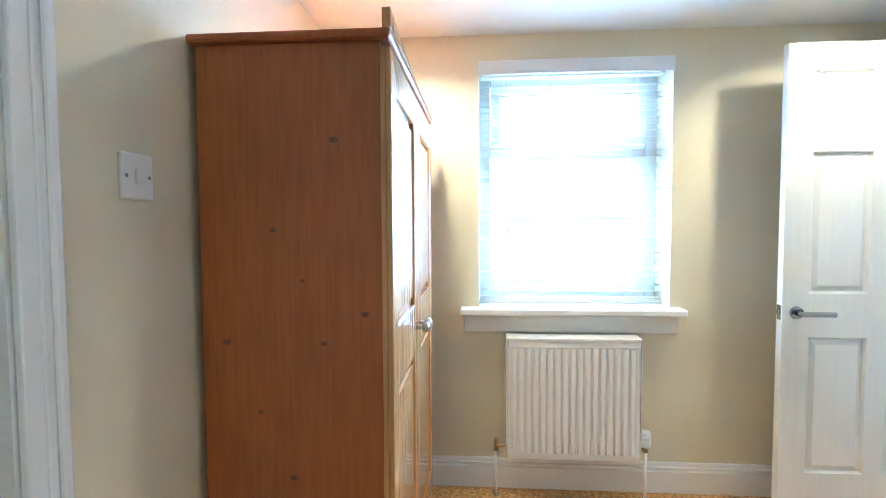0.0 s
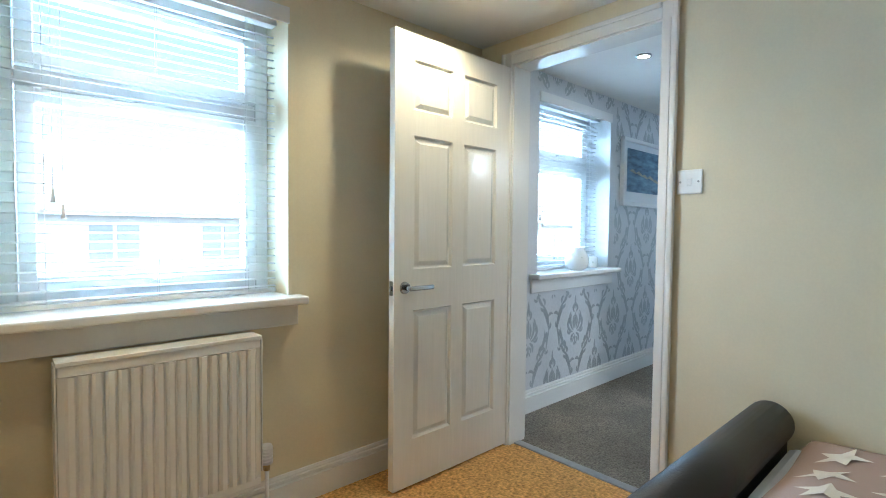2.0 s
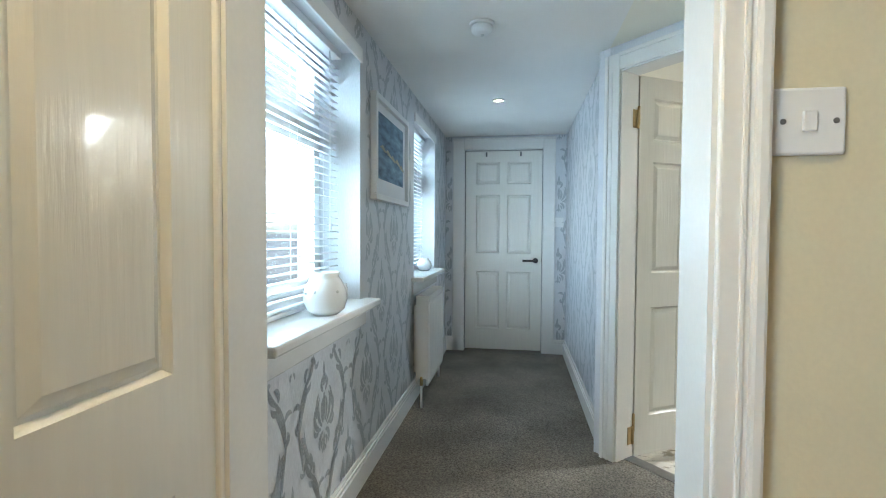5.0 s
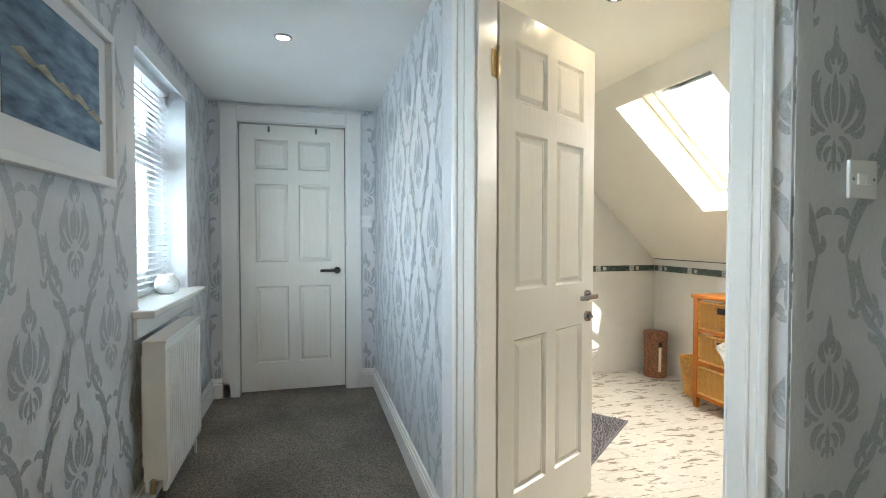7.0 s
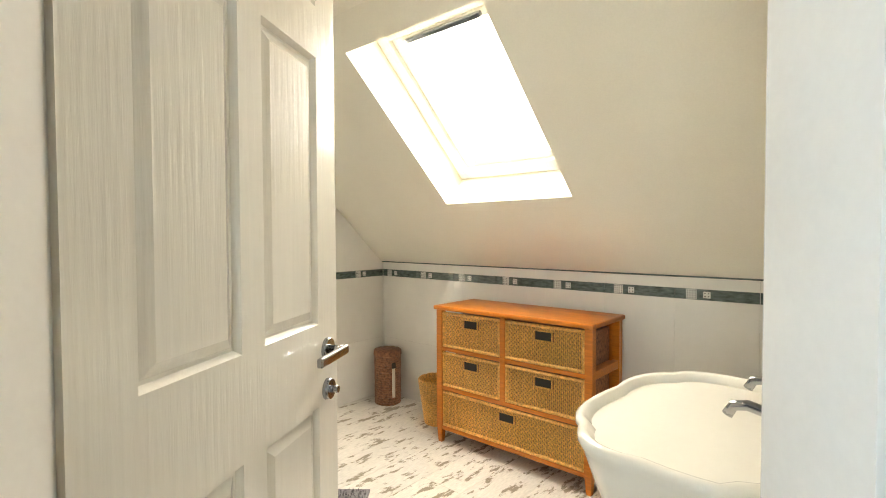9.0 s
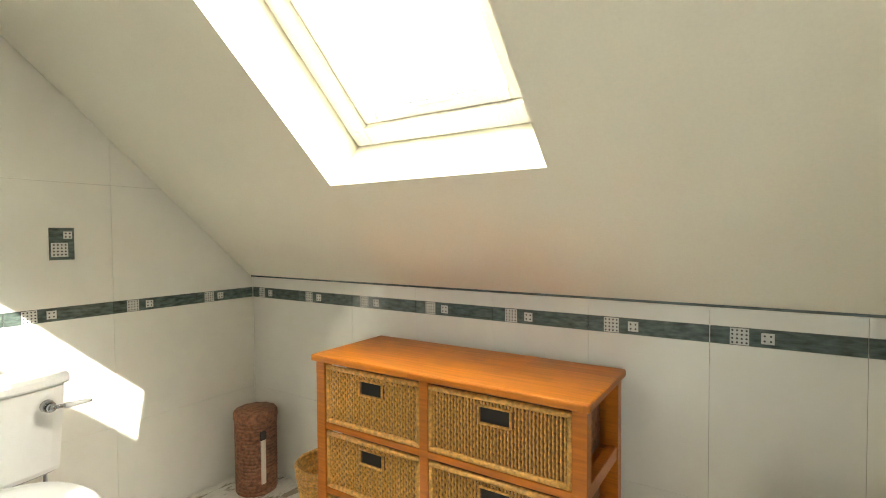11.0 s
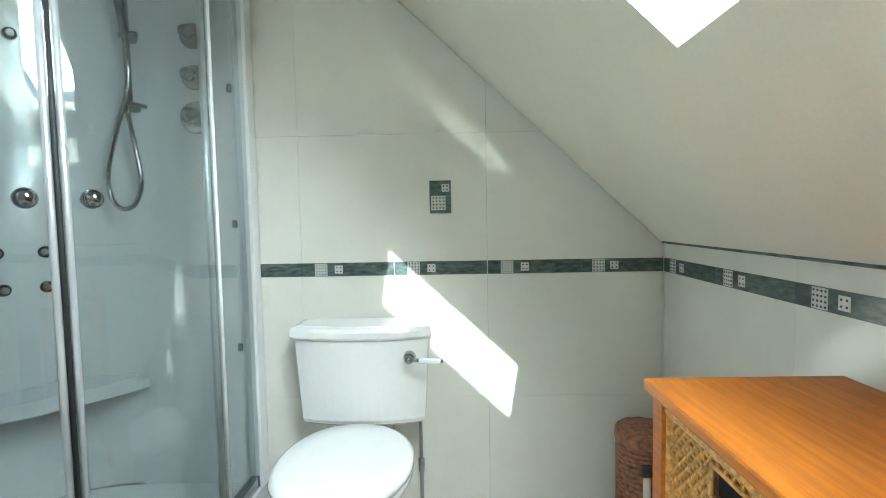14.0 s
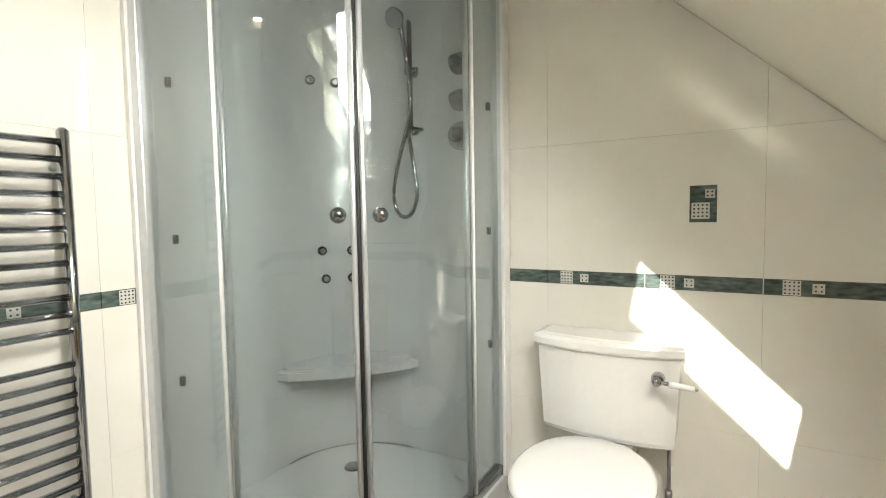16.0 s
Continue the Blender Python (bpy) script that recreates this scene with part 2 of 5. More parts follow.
def cyl(bm, p0, p1, r0, r1=None, seg=16, mi=0, smooth=True):
    p0, p1 = Vector(p0), Vector(p1)
    d = p1 - p0
    m = Matrix.Translation((p0 + p1) / 2) @ d.to_track_quat("Z", "Y").to_matrix().to_4x4()
    r = bmesh.ops.create_cone(bm, cap_ends=True, segments=seg, radius1=r0, radius2=r0 if r1 is None else r1, depth=d.length, matrix=m)
    for f in {f for v in r["verts"] for f in v.link_faces}:
        f.material_index = mi
        f.smooth = smooth and len(f.verts) == 4


def ball(bm, c, r, scale=(1, 1, 1), seg=16, mi=0):
    q = bmesh.ops.create_uvsphere(bm, u_segments=seg, v_segments=max(6, seg // 2), radius=r, matrix=Matrix.LocRotScale(c, None, scale))
    for f in {f for v in q["verts"] for f in v.link_faces}:
        f.smooth, f.material_index = True, mi


def lathe(bm, profile, centre=(0, 0), seg=24, mi=0, wobble=None):
    """A turned shape from (radius, height) pairs."""
    rings = []
    for r, z in profile:
        ring = []
        for i in range(seg):
            a = 2 * math.pi * i / seg
            k = wobble(a, z) if wobble else 1.0
            ring.append(bm.verts.new((centre[0] + r * k * math.cos(a), centre[1] + r * k * math.sin(a), z)))
        rings.append(ring)
    for lo, hi in zip(rings, rings[1:]):
        for i in range(seg):
            f = bm.faces.new((lo[i], lo[(i + 1) % seg], hi[(i + 1) % seg], hi[i]))
            f.smooth, f.material_index = True, mi
    for ring in (rings[0][::-1], rings[-1]):
        bm.faces.new(ring).material_index = mi


def loft(bm, loops, mi=0, caps=True, smooth=True):
    """Skin closed loops of points of equal count."""
    rows = [[bm.verts.new(p) for p in loop] for loop in loops]
    n = len(rows[0])
    for a, b in zip(rows, rows[1:]):
        for i in range(n):
            f = bm.faces.new((a[i], a[(i + 1) % n], b[(i + 1) % n], b[i]))
            f.smooth, f.material_index = smooth, mi
    if caps:
        for row in (rows[0][::-1], rows[-1]):
            bm.faces.new(row).material_index = mi


def prism(bm, poly, place, depth, mi=0):
    """A flat outline given in two coordinates, put into space by place(a, b, d), with depth."""
    lo = [bm.verts.new(place(a, b, 0)) for a, b in poly]
    hi = [bm.verts.new(place(a, b, depth)) for a, b in poly]
    n = len(poly)
    bm.faces.new(lo[::-1]).material_index = mi
    bm.faces.new(hi).material_index = mi
    for i in range(n):
        bm.faces.new((lo[i], lo[(i + 1) % n], hi[(i + 1) % n], hi[i])).material_index = mi


def tube(bm, pts, r, seg=8, mi=0):
    """A bent round bar through the points."""
    pts = [Vector(p) for p in pts]
    loops = []
    for i, p in enumerate(pts):
        d = (pts[min(i + 1, len(pts) - 1)] - pts[max(i - 1, 0)]).normalized()
        q = d.to_track_quat("Z", "Y")
        loops.append([p + q @ Vector((r * math.cos(2 * math.pi * k / seg), r * math.sin(2 * math.pi * k / seg), 0)) for k in range(seg)])
    loft(bm, loops, mi)


def mesh_of(name, bm, mats):
    bmesh.ops.recalc_face_normals(bm, faces=bm.faces)
    me = bpy.data.meshes.new(name)
    bm.to_mesh(me)
    bm.free()
    for m in mats if isinstance(mats, (list, tuple)) else [mats]:
        me.materials.append(m)
    return me


def part(name, bm, material, parent, label=""):
    ob = new(name, mesh_of(name, bm, material))
    ob.parent = parent
    return tagged(ob, label)


def solid(name, bm, material, label="", category="", group="", kind=""):
    return tagged(new(name, mesh_of(name, bm, material)), label, category, group, kind)


def thing(name, m, label="", category="", group="", kind=""):
    ob = new(name)
    ob.empty_display_size = 0.05
    ob.matrix_world = m
    return tagged(ob, label, category, group, kind)


def boxpart(name, dims, material, parent, label="", bevel=0.0):
    bm = bmesh.new()
    box(bm, *dims, bevel=bevel)
    return part(name, bm, material, parent, label)


F1, F2 = 0.03, -0.04  # carpeted floor, bathroom floor

# ---- structure ----
def wall(name, boxes, material, label):
    bm = bmesh.new()
    for b in boxes:
        box(bm, *b)
    return solid(name, bm, material, label, "wall", kind="structure")


def pierced(x0, x1, y0, y1, z0, z1, holes):
    """Boxes of a wall along x, left open at the holes (a, b, low, high)."""
    out, at = [], x0
    for a, b, lo, hi in holes:
        out.append((at, y0, z0, a, y1, z1))
        if lo > z0:
            out.append((a, y0, z0, b, y1, lo))
        out.append((a, y0, hi, b, y1, z1))
        at = b
    return out + [(at, y0, z0, x1, y1, z1)]


TOP = 2.32
YN = 2.27
wall("wall_north_bedroom", pierced(-0.85, 2.0, YN, 2.57, -0.2, TOP, [(*WIN_W[0], *WIN_Z)]), M_CREAM, "cream painted bedroom wall with a window")
wall_hall = wall("wall_north_hall", pierced(2.0, 6.3, YN, 2.57, -0.2, TOP, [(*w, *WIN_Z) for w in WIN_W[1:]]), M_PAPER, "hall wall in pale grey damask wallpaper")
wall("wall_bedroom_west", [(-0.85, 0.68, -0.2, -0.69, YN, TOP), (-0.85, -0.15, 2.002, -0.69, 0.68, TOP), (-0.85, -1.4, -0.2, -0.69, -0.15, TOP)], M_CREAM, "cream painted bedroom wall with a doorway")
wall("wall_bedroom_south", [(-0.85, -1.55, -0.2, 2.08, -1.4, TOP)], M_CREAM, "plain cream painted wall")
wall("wall_bedroom_east", [(1.96, -1.4, -0.2, 2.08, 1.28, TOP), (1.96, 1.28, 1.996, 2.08, 2.06, TOP), (1.96, 2.06, -0.2, 2.08, YN, TOP)], M_CREAM, "cream painted wall with the bedroom doorway")
wall("wall_hall_end", [(5.98, 0.97, -0.2, 6.3, 1.315, TOP), (5.98, 1.315, 2.002, 6.3, 2.10, TOP), (5.98, 2.10, -0.2, 6.3, YN, TOP), (6.1, 1.315, -0.2, 6.3, 2.10, 2.002)], M_PAPER, "end wall of the hall in damask wallpaper")
wall("wall_hall_south", [(3.81, 1.03, -0.2, 5.98, 1.116, TOP)], M_PAPER, "hall wall in pale grey damask wallpaper")
wall("wall_bath_north", [(3.95, 0.962, -0.2, 6.08, 1.03, TOP)], M_GROUT, "tiled bathroom wall")
wall("wall_bath_east", [(6.082, -1.6, -0.2, 6.3, 0.95, TOP)], M_GROUT, "tiled bathroom wall behind the toilet")
wall("wall_bath_south", [(3.1, -1.62, -0.2, 6.3, -1.472, 0.98)], M_GROUT, "low tiled wall under the sloping ceiling")
wall("wall_bath_west", [(3.18, -1.472, -0.2, 3.238, 0.5, TOP)], M_GROUT, "tiled bathroom wall behind the basin")
wall("wall_landing_east", [(3.125, -1.6, -0.2, 3.18, 0.52, TOP)], M_PAPER, "landing wall in pale grey damask wallpaper")
wall("wall_landing_south", [(2.08, -1.1, -0.2, 3.11, -1.0, TOP)], M_PAPER, "landing wall in pale grey damask wallpaper")
wall("wall_closet", [(-1.9, -0.3, -0.2, -1.85, 0.9, TOP), (-1.85, 0.85, -0.2, -0.85, 0.9, TOP), (-1.85, -0.3, -0.2, -0.85, -0.25, TOP)], M_CREAM, "plain wall beyond the side doorway")

# the wall that cuts the corner, with the bathroom doorway; local x runs along it, local y towards the hall
DIAG = Matrix.Translation((3.30, 0.52, 0)) @ pose(0, 0, 0, 0, 0, math.degrees(math.atan2(0.45, 0.53)))
DW = 0.70
bm = bmesh.new()
prism(bm, [(-0.02, 0.0), (-0.02, 0.12), (-0.126, 0.12), (-0.126 - 0.047, 0.05), (-0.13, 0.0)], lambda a, b, d: (a, b, -0.2 + d), TOP + 0.2)
box(bm, DW + 0.02, 0.0, -0.2, DW + 0.145, 0.12, TOP)
box(bm, -0.02, 0.0, 2.007, DW + 0.02, 0.12, TOP)
bm.transform(DIAG)
solid("wall_bath_corner", bm, M_PAPER, "angled wall with the bathroom doorway", "wall", kind="structure")

for name, dims, m, label in (
        ("floor_bedroom", (-1.9, -1.5, -0.2, 2.0, YN, F1), M_GOLD, "golden beige bedroom carpet"),
        ("ceiling_bedroom", (-1.9, -1.5, CEIL, 2.02, YN, CEIL + 0.2), M_CEIL, "white painted bedroom ceiling"),
        ("ceiling_hall", (2.02, 1.116, CEIL, 6.0, YN, CEIL + 0.2), M_CEIL, "white painted hall ceiling"),
        ("ceiling_landing", (2.02, -1.1, CEIL, 3.11, 1.116, CEIL + 0.2), M_CEIL, "white painted landing ceiling"),
        ("ceiling_bathroom", (3.11, -0.226, CEIL, 6.1, 1.116, CEIL + 0.2), M_SLOPE, "off-white flat bathroom ceiling")):
    bm = bmesh.new()
    box(bm, *dims)
    solid(name, bm, m, label, name.split("_")[0], kind="structure")

bm = bmesh.new()
c0, c1 = DIAG @ Vector((-0.16, 0.03, 0)), DIAG @ Vector((DW + 0.12, 0.03, 0))
prism(bm, [(2.04, -1.1), (3.15, -1.1), (3.15, c0.y), (c0.x, c0.y), (c1.x, c1.y), (c1.x, 1.06), (6.1, 1.06), (6.1, YN), (2.04, YN)], lambda a, b, d: (a, b, -0.2 + d), F1 + 0.2)
solid("floor_hall", bm, M_GREY, "dark grey flecked hall carpet", "floor", kind="structure")

# sloping ceiling; local y runs up the slope, local z outwards
UP, OUT = Vector((0, 0.731, 0.683)), Vector((0, -0.683, 0.731))
SLOPE = Matrix(((1, 0, 0, 4.672), (0, UP.y, OUT.y, -1.047), (0, UP.z, OUT.z, 1.352), (0, 0, 0, 1)))
SW, SH = 0.3875, 0.967
bm = bmesh.new()
T = 0.32
box(bm, -1.6, -0.60, 0, -SW, 1.16, T)
box(bm, SW, -0.60, 0, 1.6, 1.16, T)
box(bm, -SW, -0.60, 0, SW, 0, T)
box(bm, -SW, SH, 0, SW, 1.16, T)
bm.transform(SLOPE)
solid("ceiling_slope", bm, M_SLOPE, "off-white sloping bathroom ceiling with a roof window", "ceiling", kind="structure")
# unseen strip past the slope's top, added to stop daylight leaking in
bm = bmesh.new()
box(bm, -5.9, 1.16, 0.1, 1.6, 1.6, T + 0.1)
bm.transform(SLOPE)
solid("roof", bm, M_ROOF, "unseen roof strip added to keep daylight out above the ceilings", "roof", kind="structure")

# roof window in the slope
roof_window = thing("roof_window", SLOPE, "pine roof window in a white reveal", "roof window", kind="structure")
RD = 0.08
for nm, d in (("frame_side", (-SW + 0.005, 0.005, 0.12, -SW + 0.075, SH - 0.005, 0.235)), ("frame_side", (SW - 0.075, 0.005, 0.12, SW - 0.005, SH - 0.005, 0.235)),
              ("frame_bottom", (-SW + 0.075, 0.005, 0.12, SW - 0.075, 0.075, 0.235)), ("frame_top", (-SW + 0.075, SH - 0.085, 0.12, SW - 0.075, SH - 0.005, 0.235))):
    boxpart(nm, (d[0], d[1], d[2] + RD, d[3], d[4], d[5] + RD), M_PINEFRAME, roof_window, bevel=0.006)
SI = 0.14
for nm, d in (("sash_side", (-SW + 0.078, 0.078, 0.14, -SW + SI, SH - 0.09, 0.2)), ("sash_side", (SW - SI, 0.078, 0.14, SW - 0.078, SH - 0.09, 0.2)),
              ("sash_bottom", (-SW + SI, 0.078, 0.14, SW - SI, 0.118, 0.2)), ("sash_top", (-SW + SI, SH - 0.13, 0.14, SW - SI, SH - 0.09, 0.2))):
    boxpart(nm, (d[0], d[1], d[2] + RD, d[3], d[4], d[5] + RD), M_PINEFRAME, roof_window, bevel=0.004)
# dark gasket line round the glass
for d in ((-SW + SI - 0.004, 0.114, -SW + SI + 0.004, SH - 0.126), (SW - SI - 0.004, 0.114, SW - SI + 0.004, SH - 0.126), (-SW + SI + 0.004, 0.114, SW - SI - 0.004, 0.122)):
    boxpart("gasket", (d[0], d[1], 0.158 + RD, d[2], d[3], 0.1645 + RD), M_STEEL, roof_window)
p = boxpart("pane", (-SW + SI - 0.003, 0.115, 0.165 + RD, SW - SI + 0.003, SH - 0.127, 0.171 + RD), M_GLASS, roof_window)
p.visible_shadow = False
boxpart("vent_bar", (-0.22, SH - 0.125, 0.115 + RD, 0.22, SH - 0.10, 0.138 + RD), M_CHROME, roof_window, bevel=0.005)
for px_, py_ in ((-SW + 0.04, 0.06), (SW - 0.04, 0.06)):
    bm = bmesh.new()
    cyl(bm, (px_, py_, 0.112 + RD), (px_, py_, 0.12 + RD), 0.008, 0.009, 12)
    part("screw_cap", bm, M_UPVC, roof_window)


# ---- trim ----
def skirting(name, runs, label="white gloss skirting board"):
    """Board with a moulded top along straight runs: start, end, side that it faces."""
    bm = bmesh.new()
    for (xa, ya), (xb, yb), z in runs:
        d = Vector((xb - xa, yb - ya, 0))
        n = Vector((-d.y, d.x, 0)).normalized()
        prof = [(0, 0), (0.018, 0), (0.018, 0.098), (0.009, 0.101), (0.009, 0.106), (0.016, 0.109), (0.016, 0.118), (0.009, 0.121), (0.009, 0.127), (0.006, 0.137), (0, 0.138)]
        loops = [[Vector((x, y, z)) + n * a + Vector((0, 0, b)) for a, b in prof] for x, y in ((xa, ya), (xb, yb))]
        loft(bm, loops, smooth=False)
    return solid(name, bm, M_GLOSS, label, "skirting board", kind="structure")


skirting("baseboard_bedroom", [((1.955, YN), (-0.69, YN), F1), ((-0.69, YN), (-0.69, 0.76), F1), ((1.96, -1.4), (1.96, 1.22), F1)])
skirting("baseboard_hall", [((5.98, YN), (2.08, YN), F1), ((5.98, 2.14), (5.98, YN), F1), ((3.88, 1.116), (5.98, 1.116), F1), ((5.98, 1.116), (5.98, 1.25), F1), ((3.125, -1.0), (3.125, 0.11), F1)])


def architrave(name, m, w, h, depth, wide=0.07, label="white gloss door frame", both=True, lining=0.02):
    """Door lining with moulded facings. Local x across the opening, y through the wall (facing at y = depth)."""
    fr = thing(name, m, label, "door frame", kind="structure")
    boxpart("jamb", (-lining, -0.003, 0, 0, depth + 0.003, h), M_GLOSS, fr)
    boxpart("jamb", (w, -0.003, 0, w + lining, depth + 0.003, h), M_GLOSS, fr)
    boxpart("head", (-lining, -0.003, h, w + lining, depth + 0.003, h + lining), M_GLOSS, fr)
    for y0, s in ((depth, 1), (0, -1))[: 2 if both else 1]:
        for a, b, c, d in ((-wide, -0.006, 0, h + wide), (w + 0.006, w + wide, 0, h + wide), (-0.006, w + 0.006, h + 0.006, h + wide)):
            bm = bmesh.new()
            box(bm, a, y0 + s * 0.004, c, b, y0 + s * 0.018, d, bevel=0.004)
            if b - a < 0.1:
                out = (a, a + 0.022) if a < 0 else (b - 0.022, b)
                box(bm, out[0], y0 + s * 0.016, c, out[1], y0 + s * 0.028, d - 0.002, bevel=0.006)
                mid = (a + b) / 2
                box(bm, mid - 0.004, y0 + s * 0.016, c, mid + 0.004, y0 + s * 0.022, d - wide, bevel=0.002)
            else:
                box(bm, a, y0 + s * 0.016, d - 0.022, b, y0 + s * 0.028, d - 0.001, bevel=0.005)
            part("facing", bm, M_GLOSS, fr)
    return fr


frame_bed = architrave("door_frame_1", pose(2.08, 2.04, F1, 0, 0, -90) @ pose(0, -0.12, 0), 0.74, 1.945, 0.12)
frame_end = architrave("door_frame_2", pose(5.98, 1.335, F1, 0, 0, 90) @ pose(0, -0.1, 0), 0.745, 1.955, 0.10, 0.115, both=False)
frame_bath = architrave("door_frame_3", DIAG @ pose(0, 0, 0), DW, 1.985, 0.12, 0.09)
frame_west = architrave("door_frame_4", pose(-0.69, 0.66, F1, 0, 0, -90) @ pose(0, -0.16, 0), 0.79, 1.95, 0.16, 0.08)
bm = bmesh.new()
box(bm, 0.0, 0.09, 0.77, 0.003, 0.118, 0.90, bevel=0.001)
box(bm, 0.0025, 0.097, 0.80, 0.0036, 0.111, 0.87)
part("strike_plate", bm, M_BRASS, frame_west, "brass strike plate")
for z in (0.145, 1.765):
    bm = bmesh.new()
    box(bm, DW - 0.003, 0.004, z - 0.045, DW, 0.036, z + 0.045)
    cyl(bm, (DW - 0.004, 0.0, z - 0.047), (DW - 0.004, 0.0, z + 0.047), 0.007, seg=10)
    part("hinge_leaf", bm, M_BRASS, frame_bath, "aged brass hinge leaf")
bm = bmesh.new()
box(bm, 1.995, 1.30, F1 - 0.01, 2.045, 2.04, F1 + 0.006, bevel=0.003)
solid("threshold_strip", bm, M_STEEL, "metal threshold strip between two carpets", "threshold", kind="structure")
bm = bmesh.new()
box(bm, -0.02, -0.01, F2 - 0.02, DW + 0.02, 0.06, F1 + 0.004)
bm.transform(DIAG)
solid("threshold_bath", bm, M_STEEL, "metal threshold strip at the bathroom door", "threshold", kind="structure")


# ---- doors ----
def panel_slab(w, h, t=0.035):
    """Six-panel moulded leaf; local x from the hinge, y thickness."""
    xs = [0, 0.14 * w, 0.45 * w, 0.55 * w, 0.86 * w, w]
    zs = [0, 0.105 * h, 0.395 * h, 0.487 * h, 0.78 * h, 0.835 * h, 0.945 * h, h]
    bm = bmesh.new()
    grids = []
    for y in (0, t):
        grids.append([[bm.verts.new((x, y, z)) for x in xs] for z in zs])
    panels = []
    for k, g in enumerate(grids):
        for j in range(len(zs) - 1):
            for i in range(len(xs) - 1):
                q = (g[j][i], g[j][i + 1], g[j + 1][i + 1], g[j + 1][i])
                f = bm.faces.new(q if k == 0 else q[::-1])
                if i in (1, 3) and j in (1, 3, 5):
                    panels.append(f)
    a, b = grids
    nx, nz = len(xs) - 1, len(zs) - 1
    for i in range(nx):
        bm.faces.new((a[0][i], b[0][i], b[0][i + 1], a[0][i + 1]))
        bm.faces.new((a[nz][i], a[nz][i + 1], b[nz][i + 1], b[nz][i]))
    for j in range(nz):
        bm.faces.new((a[j][0], a[j + 1][0], b[j + 1][0], b[j][0]))
        bm.faces.new((a[j][nx], b[j][nx], b[j + 1][nx], a[j + 1][nx]))
    bmesh.ops.recalc_face_normals(bm, faces=bm.faces)
    for th, dp in ((0.011, -0.012), (0.008, 0.0), (0.026, 0.009)):
        bmesh.ops.inset_individual(bm, faces=panels, thickness=th, depth=dp)
    return bm


def lever(parent, x, z, t, way, back=True, metal=None, lock=False):
    """Round-rose lever handles on both faces; way is the x direction of the lever."""
    for y0, s in ((0, -1), (t, 1)):
        bm = bmesh.new()
        cyl(bm, (x, y0, z), (x, y0 + s * 0.010, z), 0.026, 0.024, 24)
        cyl(bm, (x, y0 + s * 0.008, z), (x, y0 + s * 0.045, z), 0.010, seg=16)
        box(bm, x - 0.012 * way, y0 + s * 0.036, z - 0.010, x + way * 0.125, y0 + s * 0.050, z + 0.010, bevel=0.004)
        part("lever_handle", bm, metal or M_CHROME, parent, "chrome lever handle on a round rose")
        if lock:
            bm = bmesh.new()
            cyl(bm, (x, y0, z - 0.09), (x, y0 + s * 0.012, z - 0.09), 0.024, 0.022, 20)
            cyl(bm, (x, y0 + s * 0.01, z - 0.09), (x, y0 + s * 0.028, z - 0.09), 0.008, seg=12)
            part("turn_snib", bm, M_CHROME, parent)


def door(name, m, w, h, label, way=-1, handle=True, hx=0.055, hz=0.86, metal=None, hinges=True, lock=False):
    d = thing(name, m, label, "door", kind="structure")
    part("leaf", panel_slab(w, h), M_DOOR, d)
    lever(d, w - hx, hz, 0.035, way, metal=metal, lock=lock)
    bm = bmesh.new()
    box(bm, w, 0.006, hz - 0.03, w + 0.002, 0.029, hz + 0.03)
    box(bm, w + 0.001, 0.011, hz - 0.009, w + 0.008, 0.024, hz + 0.009, bevel=0.002)
    part("latch", bm, M_CHROME, d, "chrome latch plate")
    if hinges:
        for z in (0.18, h - 0.2):
            bm = bmesh.new()
            cyl(bm, (-0.006, 0.0, z - 0.045), (-0.006, 0.0, z + 0.045), 0.007, seg=10)
            box(bm, -0.004, 0.0, z - 0.045, -0.001, 0.03, z + 0.045)
            part("hinge", bm, M_BRASS, d, "aged brass hinge")
    return d


door_bed = door("door_1", pose(1.945, 2.09, F1 + 0.012, 0, 0, 180.5), 0.73, 1.925, "white six-panel door standing open into the bedroom")
door_end = door("door_2", pose(6.02, 2.075, F1 + 0.015, 0, 0, -90), 0.735, 1.935, "closed white six-panel door at the hall's end", hinges=False, hz=0.875, metal=M_DARKMETAL)
for hx_ in (0.20, 0.53):
    bm = bmesh.new()
    box(bm, hx_ - 0.008, -0.008, 1.885, hx_ + 0.008, 0.0, 1.925, bevel=0.002)
    cyl(bm, (hx_, -0.006, 1.892), (hx_, -0.026, 1.886), 0.005, 0.004, 10)
    ball(bm, (hx_, -0.027, 1.886), 0.008, seg=10)
    part("coat_hook", bm, M_CHROME, door_end, "small metal hook")
HINGE = Vector((3.30, 0.52, 0)) + DIAG.to_3x3() @ Vector((DW - 0.004, -0.012, 0))
door_bath = door("door_3", pose(HINGE.x, HINGE.y, F1 + 0.0, 0, 0, math.degrees(math.atan2(-0.868, 0.497))), 0.67, 1.955, "white six-panel door open into the bathroom", lock=True, hz=0.89)


